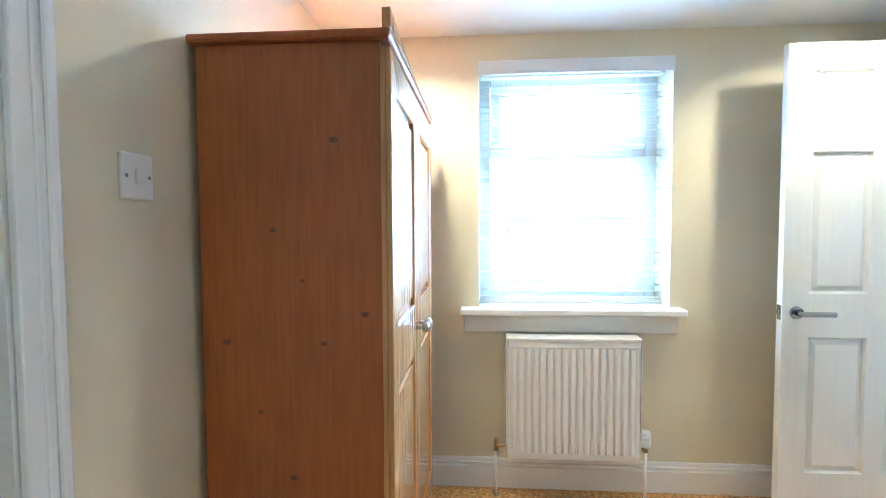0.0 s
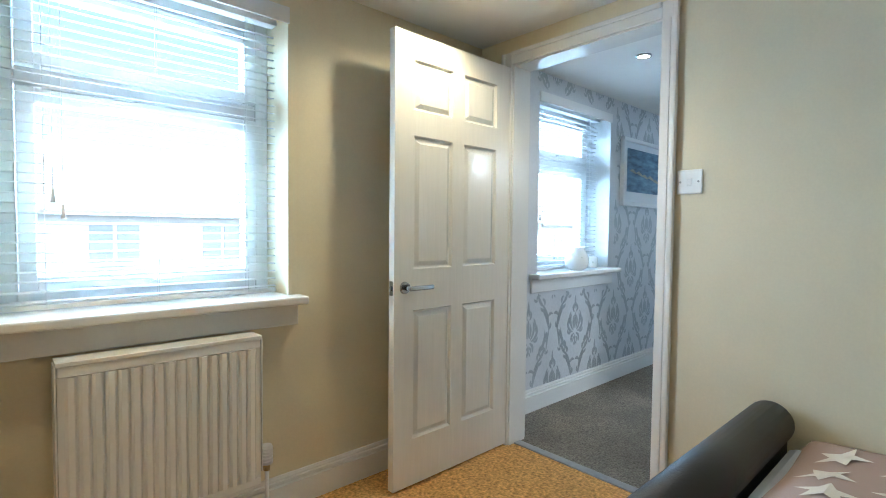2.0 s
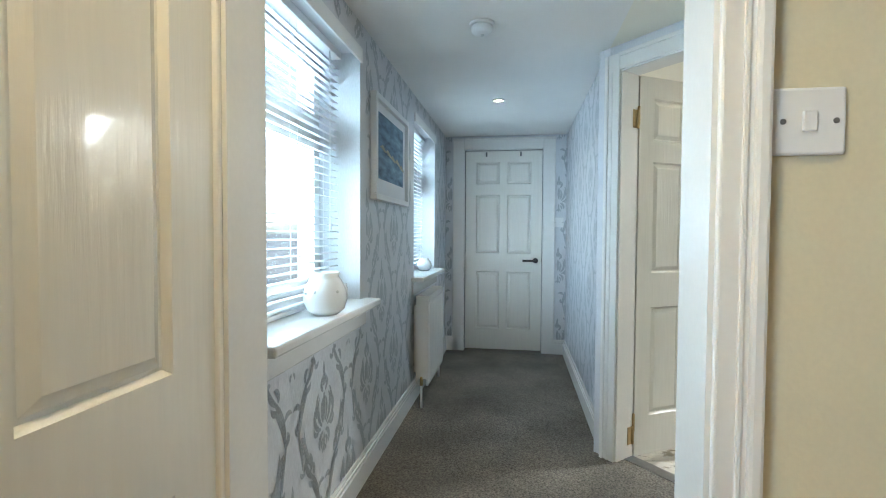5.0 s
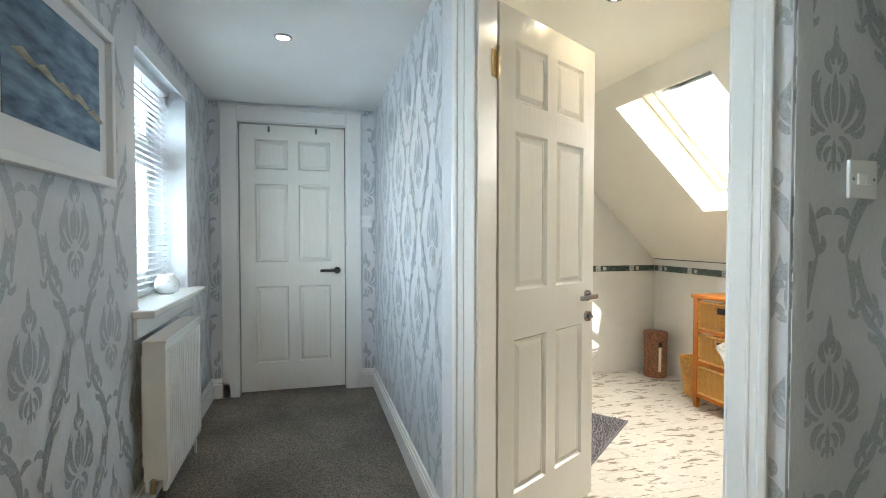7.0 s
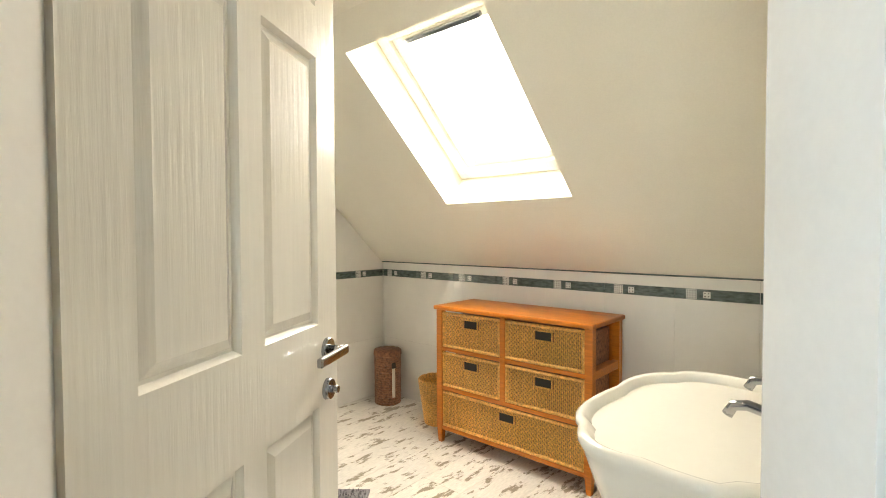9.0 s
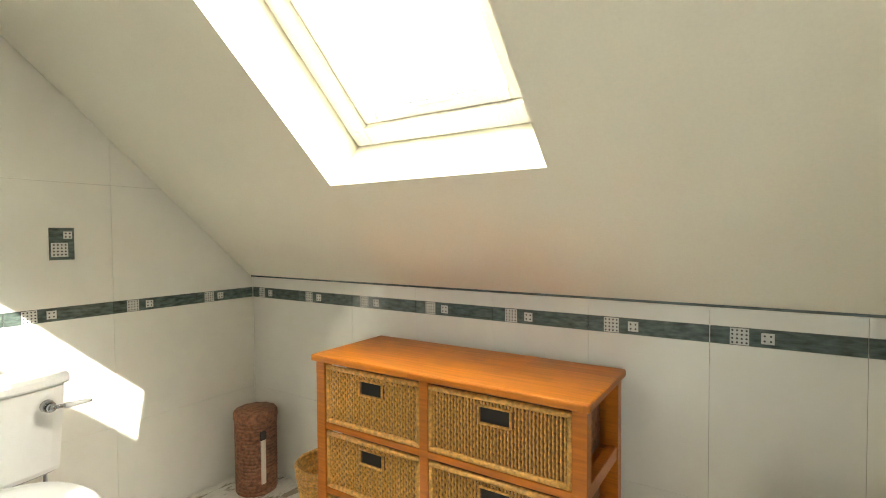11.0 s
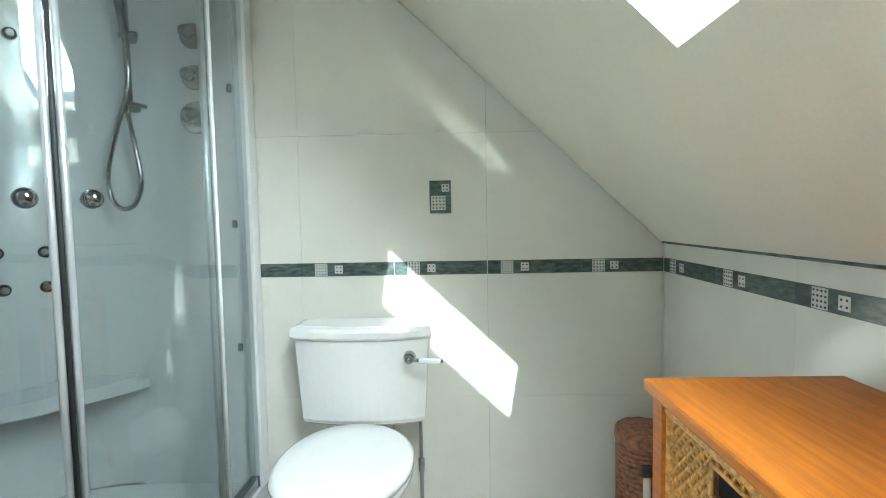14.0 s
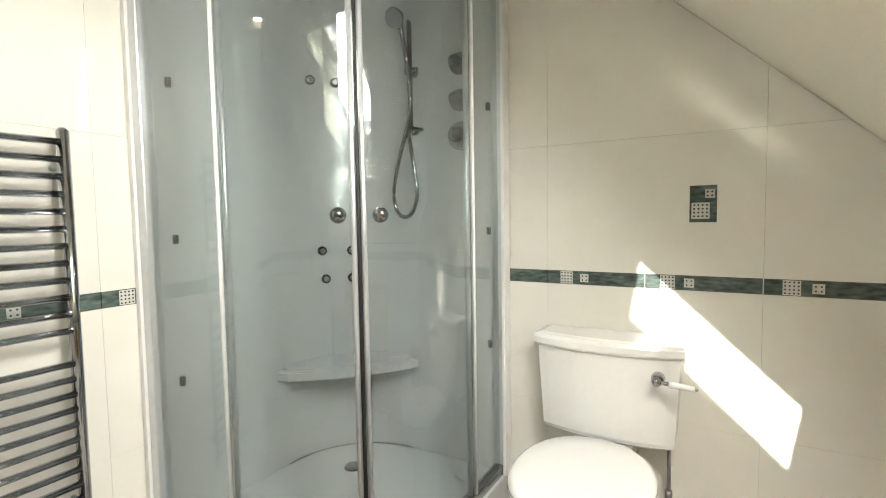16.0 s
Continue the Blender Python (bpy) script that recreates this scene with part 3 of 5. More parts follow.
# ---- windows ----
def window(name, a, b, label):
    z0, z1 = WIN_Z
    w, h = b - a, z1 - z0
    win = thing(name, pose(a, YN, z0), label, "window", kind="structure")
    y0, y1, f = 0.19, 0.25, 0.055
    tz = h * 0.665
    for nm, d in (("frame_jamb", (0.002, y0, 0.002, f, y1, h - 0.002)), ("frame_jamb", (w - f, y0, 0.002, w - 0.002, y1, h - 0.002)), ("frame_bottom", (f, y0, 0.002, w - f, y1, f)),
                  ("frame_top", (f, y0, h - f, w - f, y1, h - 0.002)), ("transom", (f, y0, tz - 0.03, w - f, y1, tz + 0.03))):
        boxpart(nm, d, M_UPVC, win, bevel=0.005)
    for za, zb in ((f, tz - 0.03), (tz + 0.03, h - f)):
        bm = bmesh.new()
        s = 0.05
        for d in ((f + 0.003, za + 0.003, f + s, zb - 0.003), (w - f - s, za + 0.003, w - f - 0.003, zb - 0.003), (f + s, za + 0.003, w - f - s, za + s), (f + s, zb - s, w - f - s, zb - 0.003)):
            box(bm, d[0], y0 - 0.018, d[1], d[2], y0 + 0.04, d[3], bevel=0.004)
        sash = part("sash", bm, M_UPVC, win)
        g = boxpart("pane", (f + s - 0.004, y0 + 0.008, za + s - 0.004, w - f - s + 0.004, y0 + 0.014, zb - s + 0.004), M_GLASS, sash)
        g.visible_shadow = False
        bm = bmesh.new()
        box(bm, w / 2 - 0.012, y0 - 0.034, za + 0.016, w / 2 + 0.012, y0 - 0.018, za + 0.034, bevel=0.003)
        box(bm, w / 2 - 0.01, y0 - 0.044, za + 0.02, w / 2 + 0.085, y0 - 0.032, za + 0.032, bevel=0.004)
        part("window_handle", bm, M_UPVC, sash, "white window handle")
    # sill board with an apron under it
    bm = bmesh.new()
    box(bm, -0.085, -0.085, -0.028, w + 0.05, -0.001, 0.004, bevel=0.008)
    box(bm, 0.002, -0.01, -0.026, w - 0.002, y0, 0.004)
    part("window_sill", bm, M_GLOSS, win, "white gloss sill board")
    bm = bmesh.new()
    box(bm, -0.07, -0.018, -0.115, w + 0.035, -0.001, -0.029, bevel=0.004)
    part("apron", bm, M_GLOSS, win)
    # slatted blind
    blind = thing("venetian_blind", pose(a, YN, z0 + 0.004), "white slatted blind hung open in the window", "blind", "window blinds")
    bm = bmesh.new()
    box(bm, 0.006, 0.085, h - 0.035, w - 0.006, 0.135, h - 0.003, bevel=0.003)
    part("headrail", bm, M_UPVC, blind)
    bm = bmesh.new()
    box(bm, -0.004, -0.012, h - 0.05, w + 0.004, -0.002, h + 0.012, bevel=0.002)
    part("valance", bm, M_UPVC, blind)
    n = 34
    bm = bmesh.new()
    arc = [(-0.0125, -0.001), (-0.006, 0.0012), (0.0, 0.002), (0.006, 0.0012), (0.0125, -0.001)]
    loft(bm, [[Vector((x, p, q)) for p, q in arc] + [Vector((x, p, q - 0.0007)) for p, q in arc[::-1]] for x in (0.008, w - 0.008)])
    me = mesh_of("slat", bm, M_UPVC)
    step = (h - 0.075) / n
    for i in range(n):
        s = new("slat", me)
        s.parent = blind
        s.matrix_local = pose(0, 0.11, 0.03 + i * step, 9, 0, 0)
    boxpart("bottom_rail", (0.008, 0.097, 0.004, w - 0.008, 0.123, 0.02), M_UPVC, blind, bevel=0.003)
    for x in (0.12, w / 2, w - 0.12):
        bm = bmesh.new()
        cyl(bm, (x, 0.096, 0.01), (x, 0.096, h - 0.03), 0.0009, seg=5)
        cyl(bm, (x, 0.124, 0.01), (x, 0.124, h - 0.03), 0.0009, seg=5)
        part("ladder_cord", bm, M_UPVC, blind)
    for x, drop in ((0.14, 0.38), (0.165, 0.33), (w - 0.13, 0.35)):
        bm = bmesh.new()
        cyl(bm, (x, 0.088, drop), (x, 0.088, h - 0.03), 0.0011, seg=5)
        cyl(bm, (x, 0.088, drop - 0.045), (x, 0.088, drop), 0.0075, 0.004, 8)
        part("pull_cord", bm, [M_UPVC], blind, "pull cord with a small tassel")
    return win


for i, (a, b) in enumerate(WIN_W):
    window("window_%d" % (i + 1), a, b, "white plastic window with a top light")


# ---- radiators ----
def radiator(x0, x1, z0, z1, label):
    rad = thing("radiator", pose(x0, YN, z0), label, "radiator", "panel radiators")
    w, h = x1 - x0, z1 - z0
    bm = bmesh.new()
    n = round(w / 0.034)
    p = (w - 0.03) / n
    prof = [(0, -0.118)]
    for i in range(n):
        a = 0.015 + i * p
        prof += [(a + 0.002, -0.118), (a + 0.009, -0.128), (a + p - 0.009, -0.128), (a + p - 0.002, -0.118)]
    prof += [(w, -0.118)]
    prof += [(w, -0.105), (0, -0.105)]
    loft(bm, [[Vector((x, y, z)) for x, y in prof] for z in (0.03, h - 0.045)], smooth=False)
    for z, hh in ((0.0, 0.03), (h - 0.045, 0.035)):
        box(bm, 0, -0.123, z, w, -0.103, z + hh, bevel=0.005)
    part("front_panel", bm, M_GLOSS, rad, "white fluted steel panel")
    bm = bmesh.new()
    box(bm, 0.0, -0.055, 0, w, -0.04, h - 0.015, bevel=0.004)
    part("back_panel", bm, M_GLOSS, rad)
    bm = bmesh.new()
    box(bm, -0.003, -0.126, h - 0.014, w + 0.003, -0.038, h, bevel=0.003)
    part("top_grille", bm, M_GLOSS, rad)
    for x in (-0.006, w + 0.002):
        boxpart("side_cover", (x, -0.122, 0.05, x + 0.004, -0.04, h - 0.012), M_GLOSS, rad)
    for x in (0.12, w - 0.12):
        boxpart("bracket", (x - 0.012, -0.04, 0.06, x + 0.012, 0.0, h - 0.08), M_GLOSS, rad)
    # valves and tails to the floor
    bm = bmesh.new()
    cyl(bm, (w + 0.035, -0.085, 0.03), (w + 0.035, -0.085, 0.055), 0.012, seg=12, mi=1)
    cyl(bm, (w, -0.085, 0.042), (w + 0.035, -0.085, 0.042), 0.008, seg=10, mi=1)
    cyl(bm, (w + 0.035, -0.085, 0.055), (w + 0.035, -0.085, 0.125), 0.021, 0.018, 16, mi=0)
    for k in range(5):
        cyl(bm, (w + 0.035, -0.085, 0.064 + k * 0.012), (w + 0.035, -0.085, 0.069 + k * 0.012), 0.0225, 0.0225, 16, mi=0)
    cyl(bm, (w + 0.035, -0.085, F1 - z0 - 0.01), (w + 0.035, -0.085, 0.03), 0.0075, seg=10, mi=0)
    part("thermostatic_valve", bm, [M_UPVC, M_BRASS], rad, "white ribbed valve on a painted pipe")
    bm = bmesh.new()
    cyl(bm, (-0.05, -0.085, 0.042), (0, -0.085, 0.042), 0.007, seg=10, mi=1)
    cyl(bm, (-0.05, -0.085, 0.02), (-0.05, -0.085, 0.075), 0.011, 0.008, 12, mi=1)
    cyl(bm, (-0.05, -0.085, F1 - z0 - 0.01), (-0.05, -0.085, 0.02), 0.0075, seg=10, mi=0)
    part("lockshield_valve", bm, [M_UPVC, M_BRASS], rad, "brass valve on a painted pipe")
    return rad


radiator(0.125, 0.70, 0.22, 0.765, "white double panel radiator under the bedroom window")
radiator(4.40, 5.03, 0.16, 0.765, "white double panel radiator on the hall wall")


# ---- ceiling fittings ----
def downlight(x, y):
    d = thing("downlight", pose(x, y, CEIL), "lit recessed downlight with a white ring", "downlight", "ceiling downlights")
    bm = bmesh.new()
    lathe(bm, [(0.030, -0.002), (0.031, -0.007), (0.042, -0.006), (0.043, 0.0)], seg=28)
    part("ring", bm, M_CHROME, d)
    bm = bmesh.new()
    cyl(bm, (0, 0, -0.004), (0, 0, -0.001), 0.030, seg=24)
    part("lamp_lens", bm, M_BULB, d, "glowing lamp lens").visible_shadow = False


for px, py in BED_LIGHTS[:2] + HALL_LIGHTS + BATH_LIGHTS:
    downlight(px, py)
alarm = thing("smoke_alarm", pose(3.435, 1.735, CEIL), "round white smoke alarm on the ceiling", "smoke alarm")
bm = bmesh.new()
lathe(bm, [(0.055, -0.012), (0.058, 0.0)], seg=28)
part("base", bm, M_UPVC, alarm)
bm = bmesh.new()
lathe(bm, [(0.02, -0.042), (0.046, -0.038), (0.050, -0.016), (0.046, -0.012)], seg=28)
part("cover", bm, M_UPVC, alarm)
bm = bmesh.new()
cyl(bm, (0.02, 0, -0.046), (0.02, 0, -0.041), 0.008, seg=12)
part("test_button", bm, M_INSET, alarm)


def switch(m, name="light_switch", gangs=1, label="white plastic light switch on the wall"):
    """Plate in local x and z, standing out along -y."""
    s = thing(name, m, label, "light switch", "light switches")
    boxpart("plate", (-0.046, -0.009, -0.046, 0.046, 0.0, 0.046), M_UPVC, s, bevel=0.004)
    for g in range(gangs):
        c = (g - (gangs - 1) / 2) * 0.024
        boxpart("rocker", (c - 0.009, -0.013, -0.014, c + 0.009, -0.008, 0.014), M_UPVC, s, bevel=0.002)
    for x in (-0.033, 0.033):
        bm = bmesh.new()
        cyl(bm, (x, -0.0102, 0), (x, -0.008, 0), 0.004, seg=10)
        part("screw", bm, M_STEEL, s)


switch(pose(1.96, 1.178, 1.338, 0, 0, -90))
switch(pose(-0.69, 0.94, 1.36, 0, 0, 90))
switch(pose(3.125, 0.32, 1.315, 0, 0, -90), gangs=2)
switch(pose(5.98, 1.185, 1.29, 0, 0, -90))


# ---- wallpaper print ----
def leaf_outline(x, z, deg, length, width, curl, n=7):
    """Outline of a curled leaf: starts at (x, z), heads towards deg, bends by curl degrees."""
    left, right = [], []
    px, pz = x, z
    for i in range(n + 1):
        t = i / n
        a = radians(deg + curl * t)
        h = 0.6 * width * math.sin(math.pi * min(1, 0.08 + 0.92 * t)) ** 0.8
        left.append((px - h * math.sin(a), pz + h * math.cos(a)))
        right.append((px + h * math.sin(a), pz - h * math.cos(a)))
        px += length / n * math.cos(a)
        pz += length / n * math.sin(a)
    return left + right[::-1]


def clip_low(poly, f):
    """The part of a polygon where f(a, b) is below zero."""
    out = []
    for i, p in enumerate(poly):
        q = poly[(i + 1) % len(poly)]
        fp, fq = f(*p), f(*q)
        if fp <= 0:
            out.append(p)
        if (fp < 0 < fq) or (fq < 0 < fp):
            t = fp / (fp - fq)
            out.append((p[0] + (q[0] - p[0]) * t, p[1] + (q[1] - p[1]) * t))
    return out


# right half of the medallion and of the scrolls that frame it, and the parts on the axis
HALF_MOTIF = [
    (0.010, -0.055, 62, 0.100, 0.016, 62), (0.020, -0.065, 42, 0.130, 0.018, 88), (0.030, -0.075, 15, 0.130, 0.019, 112), (0.052, -0.078, -20, 0.060, 0.016, 130),
    (0.006, 0.080, 68, 0.055, 0.014, 70), (0.010, 0.060, 38, 0.062, 0.016, 100), (0.012, -0.088, -15, 0.080, 0.018, -120), (0.008, -0.112, -20, 0.048, 0.014, -120),
    (0.070, -0.020, 75, 0.070, 0.016, 55), (0.058, 0.012, 62, 0.060, 0.014, 90), (0.006, -0.145, -35, 0.028, 0.010, -80),
    (0.048, -0.335, 78, 0.180, 0.019, -42), (0.100, -0.170, 36, 0.175, 0.022, 68), (0.212, -0.030, 98, 0.185, 0.022, 50), (0.160, 0.125, 150, 0.120, 0.019, -58),
    (0.072, 0.190, 92, 0.140, 0.016, 28), (0.096, -0.205, 110, 0.060, 0.018, -120), (0.140, -0.140, 8, 0.055, 0.018, -110), (0.188, -0.085, 118, 0.055, 0.018, -95),
    (0.214, -0.020, 35, 0.050, 0.018, 105), (0.205, 0.060, 60, 0.060, 0.018, -115), (0.168, 0.110, 205, 0.060, 0.018, -110), (0.135, 0.155, 62, 0.075, 0.018, 80),
    (0.090, 0.170, 200, 0.045, 0.015, -110), (0.078, 0.240, 40, 0.050, 0.015, 105)]
CENTRE_MOTIF = [(0, 0.095, 90, 0.080, 0.016, 0), (0, -0.050, 90, 0.115, 0.020, 0), (0, -0.095, -90, 0.080, 0.013, 0)]


def damask(name, length, place, holes, z0, z1, shift=0.0, base=0.2):
    """The print of one papered wall: place(a, z) gives the point at a metres along it."""
    bm = bmesh.new()
    col, drop = 0.2575, 0.68
    shapes = [leaf_outline(*q) for q in CENTRE_MOTIF] + [leaf_outline(*q) for q in HALF_MOTIF]
    shapes += [[(-x, z) for x, z in leaf_outline(*q)] for q in HALF_MOTIF]
    for i in range(-2, int(length / col) + 3):
        for j in range(-1, 4):
            cx, cz = i * col + shift, j * drop + (drop / 2 if i % 2 else 0) + base
            for k, sh in enumerate(shapes):
                off = 0.0006 + 0.00004 * k + 0.00002 * (i % 2)
                pts = [(cx + x, cz + z) for x, z in sh]
                if any(any(a < p[0] < b and lo < p[1] < hi for p in pts) for a, b, lo, hi in holes):
                    continue
                for f in (lambda a, b: 0.002 - a, lambda a, b: a - length + 0.002, lambda a, b: z0 - b, lambda a, b: b - z1):
                    pts = clip_low(pts, f) if len(pts) > 2 else []
                if len(pts) > 2:
                    bm.faces.new([bm.verts.new(place(*p, off)) for p in pts])
    return solid(name, bm, M_FOIL, "silver damask leaf print on the wallpaper", "wallpaper", kind="structure")


sill_holes = [(a - 2.0 - 0.09, b - 2.0 + 0.06, WIN_Z[0] - 0.12, WIN_Z[1] + 0.012) for a, b in WIN_W[1:]]
damask("wallpaper_print_north", 3.98, lambda a, z, d: (2.0 + a, YN - d, z), sill_holes, 0.17, CEIL - 0.004, 0.145, 0.20)
damask("wallpaper_print_south", 2.05, lambda a, z, d: (3.91 + a, 1.116 + d, z), [], 0.17, CEIL - 0.004)
damask("wallpaper_print_end", 1.154, lambda a, z, d: (5.98 - d, 1.116 + a, z), [(0.10, 1.085, 0, 2.13)], 0.17, CEIL - 0.004, 0.07)
damask("wallpaper_print_landing", 1.48, lambda a, z, d: (3.125 - d, -1.0 + a, z), [], 0.17, CEIL - 0.004, -0.14, 0.14)
damask("wallpaper_print_back", 1.03, lambda a, z, d: (2.08 + a, -1.0 + d, z), [], 0.17, CEIL - 0.004, 0.1)
damask("wallpaper_print_corner", 0.034, lambda a, z, d: DIAG @ Vector((-0.125 + a, 0.12 + d, z)), [], 0.17, CEIL - 0.004, -0.07, 0.14)
FACET = math.hypot(0.047, 0.07)
damask("wallpaper_print_facet", FACET, lambda a, z, d: DIAG @ Vector((-0.173 + (0.047 * a - 0.07 * d) / FACET, 0.05 + (0.07 * a + 0.047 * d) / FACET, z)), [], 0.17, CEIL - 0.004, -0.155, 0.14)

# ---- outside ----
bm = bmesh.new()
bmesh.ops.create_grid(bm, x_segments=4, y_segments=4, size=900, matrix=Matrix.Translation((0, 0, -3.0)))
solid("ground", bm, M_ROAD, "asphalt street and ground below the house", "ground", kind="structure")


# added glowing sheet to the south-east, whitens the sky seen through the roof window
bm = bmesh.new()
n = 24
ringl = [[bm.verts.new((95 * math.sin(radians(92 + 108 * i / n)), 95 * math.cos(radians(92 + 108 * i / n)), z)) for i in range(n + 1)] for z in (-3, 40, 120, 260)]
for lo, hi in zip(ringl, ringl[1:]):
    for i in range(n):
        bm.faces.new((lo[i], lo[i + 1], hi[i + 1], hi[i])).smooth = True
solid("backdrop", bm, glow("glowing sky stand-in", (1.0, 0.985, 0.96), 0.9), "added glowing white sheet standing in for bright sky", "sky", kind="structure")


def house(x, y, w):
    h = thing("house", pose(x, y, -3.0), "white rendered house with a grey roof across the street", "house", "houses across the street")
    bm = bmesh.new()
    box(bm, 0, 0, 0, w, 7, 4.6)
    part("wall", bm, M_RENDER, h)
    bm = bmesh.new()
    prism(bm, [(-0.4, 4.5), (3.5, 7.0), (7.4, 4.5), (7.4, 4.65), (3.5, 7.2), (-0.4, 4.65)], lambda a, b, d: (d - 0.1, a, b), w + 0.2)
    part("roof", bm, M_ROOF, h, "grey tiled pitched roof")
    for wx in (w * 0.2, w * 0.62):
        for wz in (0.9, 3.0):
            bm = bmesh.new()
            for k in range(2):
                box(bm, wx + k * 0.75, -0.05, wz, wx + k * 0.75 + 0.62, -0.01, wz + 1.25)
            q = part("window", bm, M_PANE, h, "two-light window greyed for the reflected sky")
            bm = bmesh.new()
            box(bm, wx - 0.08, -0.12, wz - 0.12, wx + 1.45, -0.002, wz - 0.04)
            part("sill", bm, M_UPVC, q)


for i in range(7):
    house(-24 + i * 8.2, 19.0 + (i % 2) * 0.4, 8.0)


# ---- bedroom things ----
WX0, WX1, WY0, WY1, WZ = -0.668, -0.205, 1.13, 2.08, 1.685
wardrobe = thing("wardrobe", pose(0, 0, F1), "orange-stained pine wardrobe with panelled double doors", "wardrobe")
H = WZ - F1
bm = bmesh.new()
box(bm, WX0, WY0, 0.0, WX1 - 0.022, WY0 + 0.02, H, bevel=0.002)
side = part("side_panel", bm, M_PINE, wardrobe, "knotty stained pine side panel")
for ky, kz, kr in ((0.12, 0.30, 0.010), (0.36, 0.17, 0.011), (0.22, 0.62, 0.009), (0.30, 0.50, 0.010), (0.06, 0.95, 0.011), (0.40, 1.02, 0.010), (0.30, 0.95, 0.008), (0.18, 1.22, 0.008), (0.33, 1.43, 0.011), (0.14, 0.78, 0.007), (0.25, 1.10, 0.006), (0.04, 0.22, 0.012), (0.42, 0.40, 0.008)):
    bm = bmesh.new()
    q = bmesh.ops.create_uvsphere(bm, u_segments=12, v_segments=6, radius=kr, matrix=Matrix.LocRotScale((WX0 + ky, WY0 - 0.0005, kz), None, (1.0, 0.08, 0.65)))
    part("knot", bm, M_KNOT, side)
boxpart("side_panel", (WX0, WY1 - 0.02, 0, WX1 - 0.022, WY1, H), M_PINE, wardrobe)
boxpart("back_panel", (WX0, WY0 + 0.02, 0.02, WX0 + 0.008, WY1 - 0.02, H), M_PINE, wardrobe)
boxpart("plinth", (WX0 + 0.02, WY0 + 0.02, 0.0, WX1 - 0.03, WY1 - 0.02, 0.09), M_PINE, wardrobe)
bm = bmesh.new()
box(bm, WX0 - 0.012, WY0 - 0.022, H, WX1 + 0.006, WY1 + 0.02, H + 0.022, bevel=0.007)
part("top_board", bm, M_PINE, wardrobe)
bm = bmesh.new()
n = 16
pts = [(WY0 - 0.02, H + 0.022)] + [(WY0 - 0.02 + (WY1 - WY0 + 0.04) * i / n, H + 0.03 + 0.035 * (1 - math.sin(math.pi * i / n))) for i in range(n + 1)] + [(WY1 + 0.02, H + 0.022)]
prism(bm, pts, lambda a, b, d: (WX1 - 0.012 + d, a, b), 0.02)
part("cornice", bm, M_PINE_DOOR, wardrobe, "curved pine cornice")
mid = (WY0 + WY1) / 2
for ya, yb, ks in ((WY0 + 0.002, mid - 0.002, 1), (mid + 0.002, WY1 - 0.002, -1)):
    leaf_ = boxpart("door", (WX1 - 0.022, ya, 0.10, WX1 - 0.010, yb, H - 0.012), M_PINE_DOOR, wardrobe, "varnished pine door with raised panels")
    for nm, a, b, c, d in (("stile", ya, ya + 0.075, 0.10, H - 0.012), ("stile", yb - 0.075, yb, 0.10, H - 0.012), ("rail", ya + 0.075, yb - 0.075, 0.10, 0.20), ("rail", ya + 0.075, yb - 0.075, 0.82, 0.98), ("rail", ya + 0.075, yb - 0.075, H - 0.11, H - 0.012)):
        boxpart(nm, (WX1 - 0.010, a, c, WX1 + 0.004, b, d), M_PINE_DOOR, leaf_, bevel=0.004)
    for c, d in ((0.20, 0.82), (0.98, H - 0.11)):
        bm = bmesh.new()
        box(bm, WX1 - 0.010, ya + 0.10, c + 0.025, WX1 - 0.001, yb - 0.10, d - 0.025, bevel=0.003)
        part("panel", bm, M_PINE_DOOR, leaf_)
    bm = bmesh.new()
    ky = yb - 0.035 if ks > 0 else ya + 0.035
    cyl(bm, (WX1 + 0.003, ky, 0.90), (WX1 + 0.022, ky, 0.90), 0.009, 0.007, 12)
    ball(bm, (WX1 + 0.033, ky, 0.90), 0.018, (0.8, 1, 1))
    part("knob", bm, M_STEEL, leaf_, "round dark metal knob")

bed = thing("bed", pose(0.72, -1.15, F1), "bed with a rolled black leather footboard", "bed")
boxpart("side_rail", (0.0, 0.08, 0.12, 0.05, 1.98, 0.36), M_BLACK, bed, bevel=0.015)
boxpart("side_rail", (1.16, 0.08, 0.12, 1.21, 1.98, 0.36), M_BLACK, bed, bevel=0.015)
boxpart("headboard", (0.0, 0.0, 0.0, 1.21, 0.08, 0.85), M_BLACK, bed, bevel=0.02)
bm = bmesh.new()
box(bm, 0.0, 1.98, 0.05, 1.21, 2.06, 0.47, bevel=0.02)
part("footboard", bm, M_BLACK, bed)
bm = bmesh.new()
cyl(bm, (-0.02, 2.03, 0.488), (1.205, 2.03, 0.488), 0.07, seg=28)
bmesh.ops.bevel(bm, geom=[e for e in bm.edges if len(e.link_faces) == 2 and any(len(f.verts) > 4 for f in e.link_faces)], offset=0.02, segments=3, affect="EDGES")
for f in bm.faces:
    f.smooth = len(f.verts) == 4
part("footboard_roll", bm, M_BLACK, bed, "rolled black leather bolster")
boxpart("mattress", (0.05, 0.08, 0.20, 1.16, 1.97, 0.44), M_MOUNT, bed, bevel=0.03)


def duvet_z(x, y):
    e = min(x - 0.74, 1.93 - x, 0.93 - y, y + 1.1)
    return F1 + 0.40 + 0.13 * min(1, max(0, e) / 0.16) ** 0.5 + 0.012 * math.sin(9 * x + 3 * y) + 0.008 * math.sin(17 * y - 5 * x)


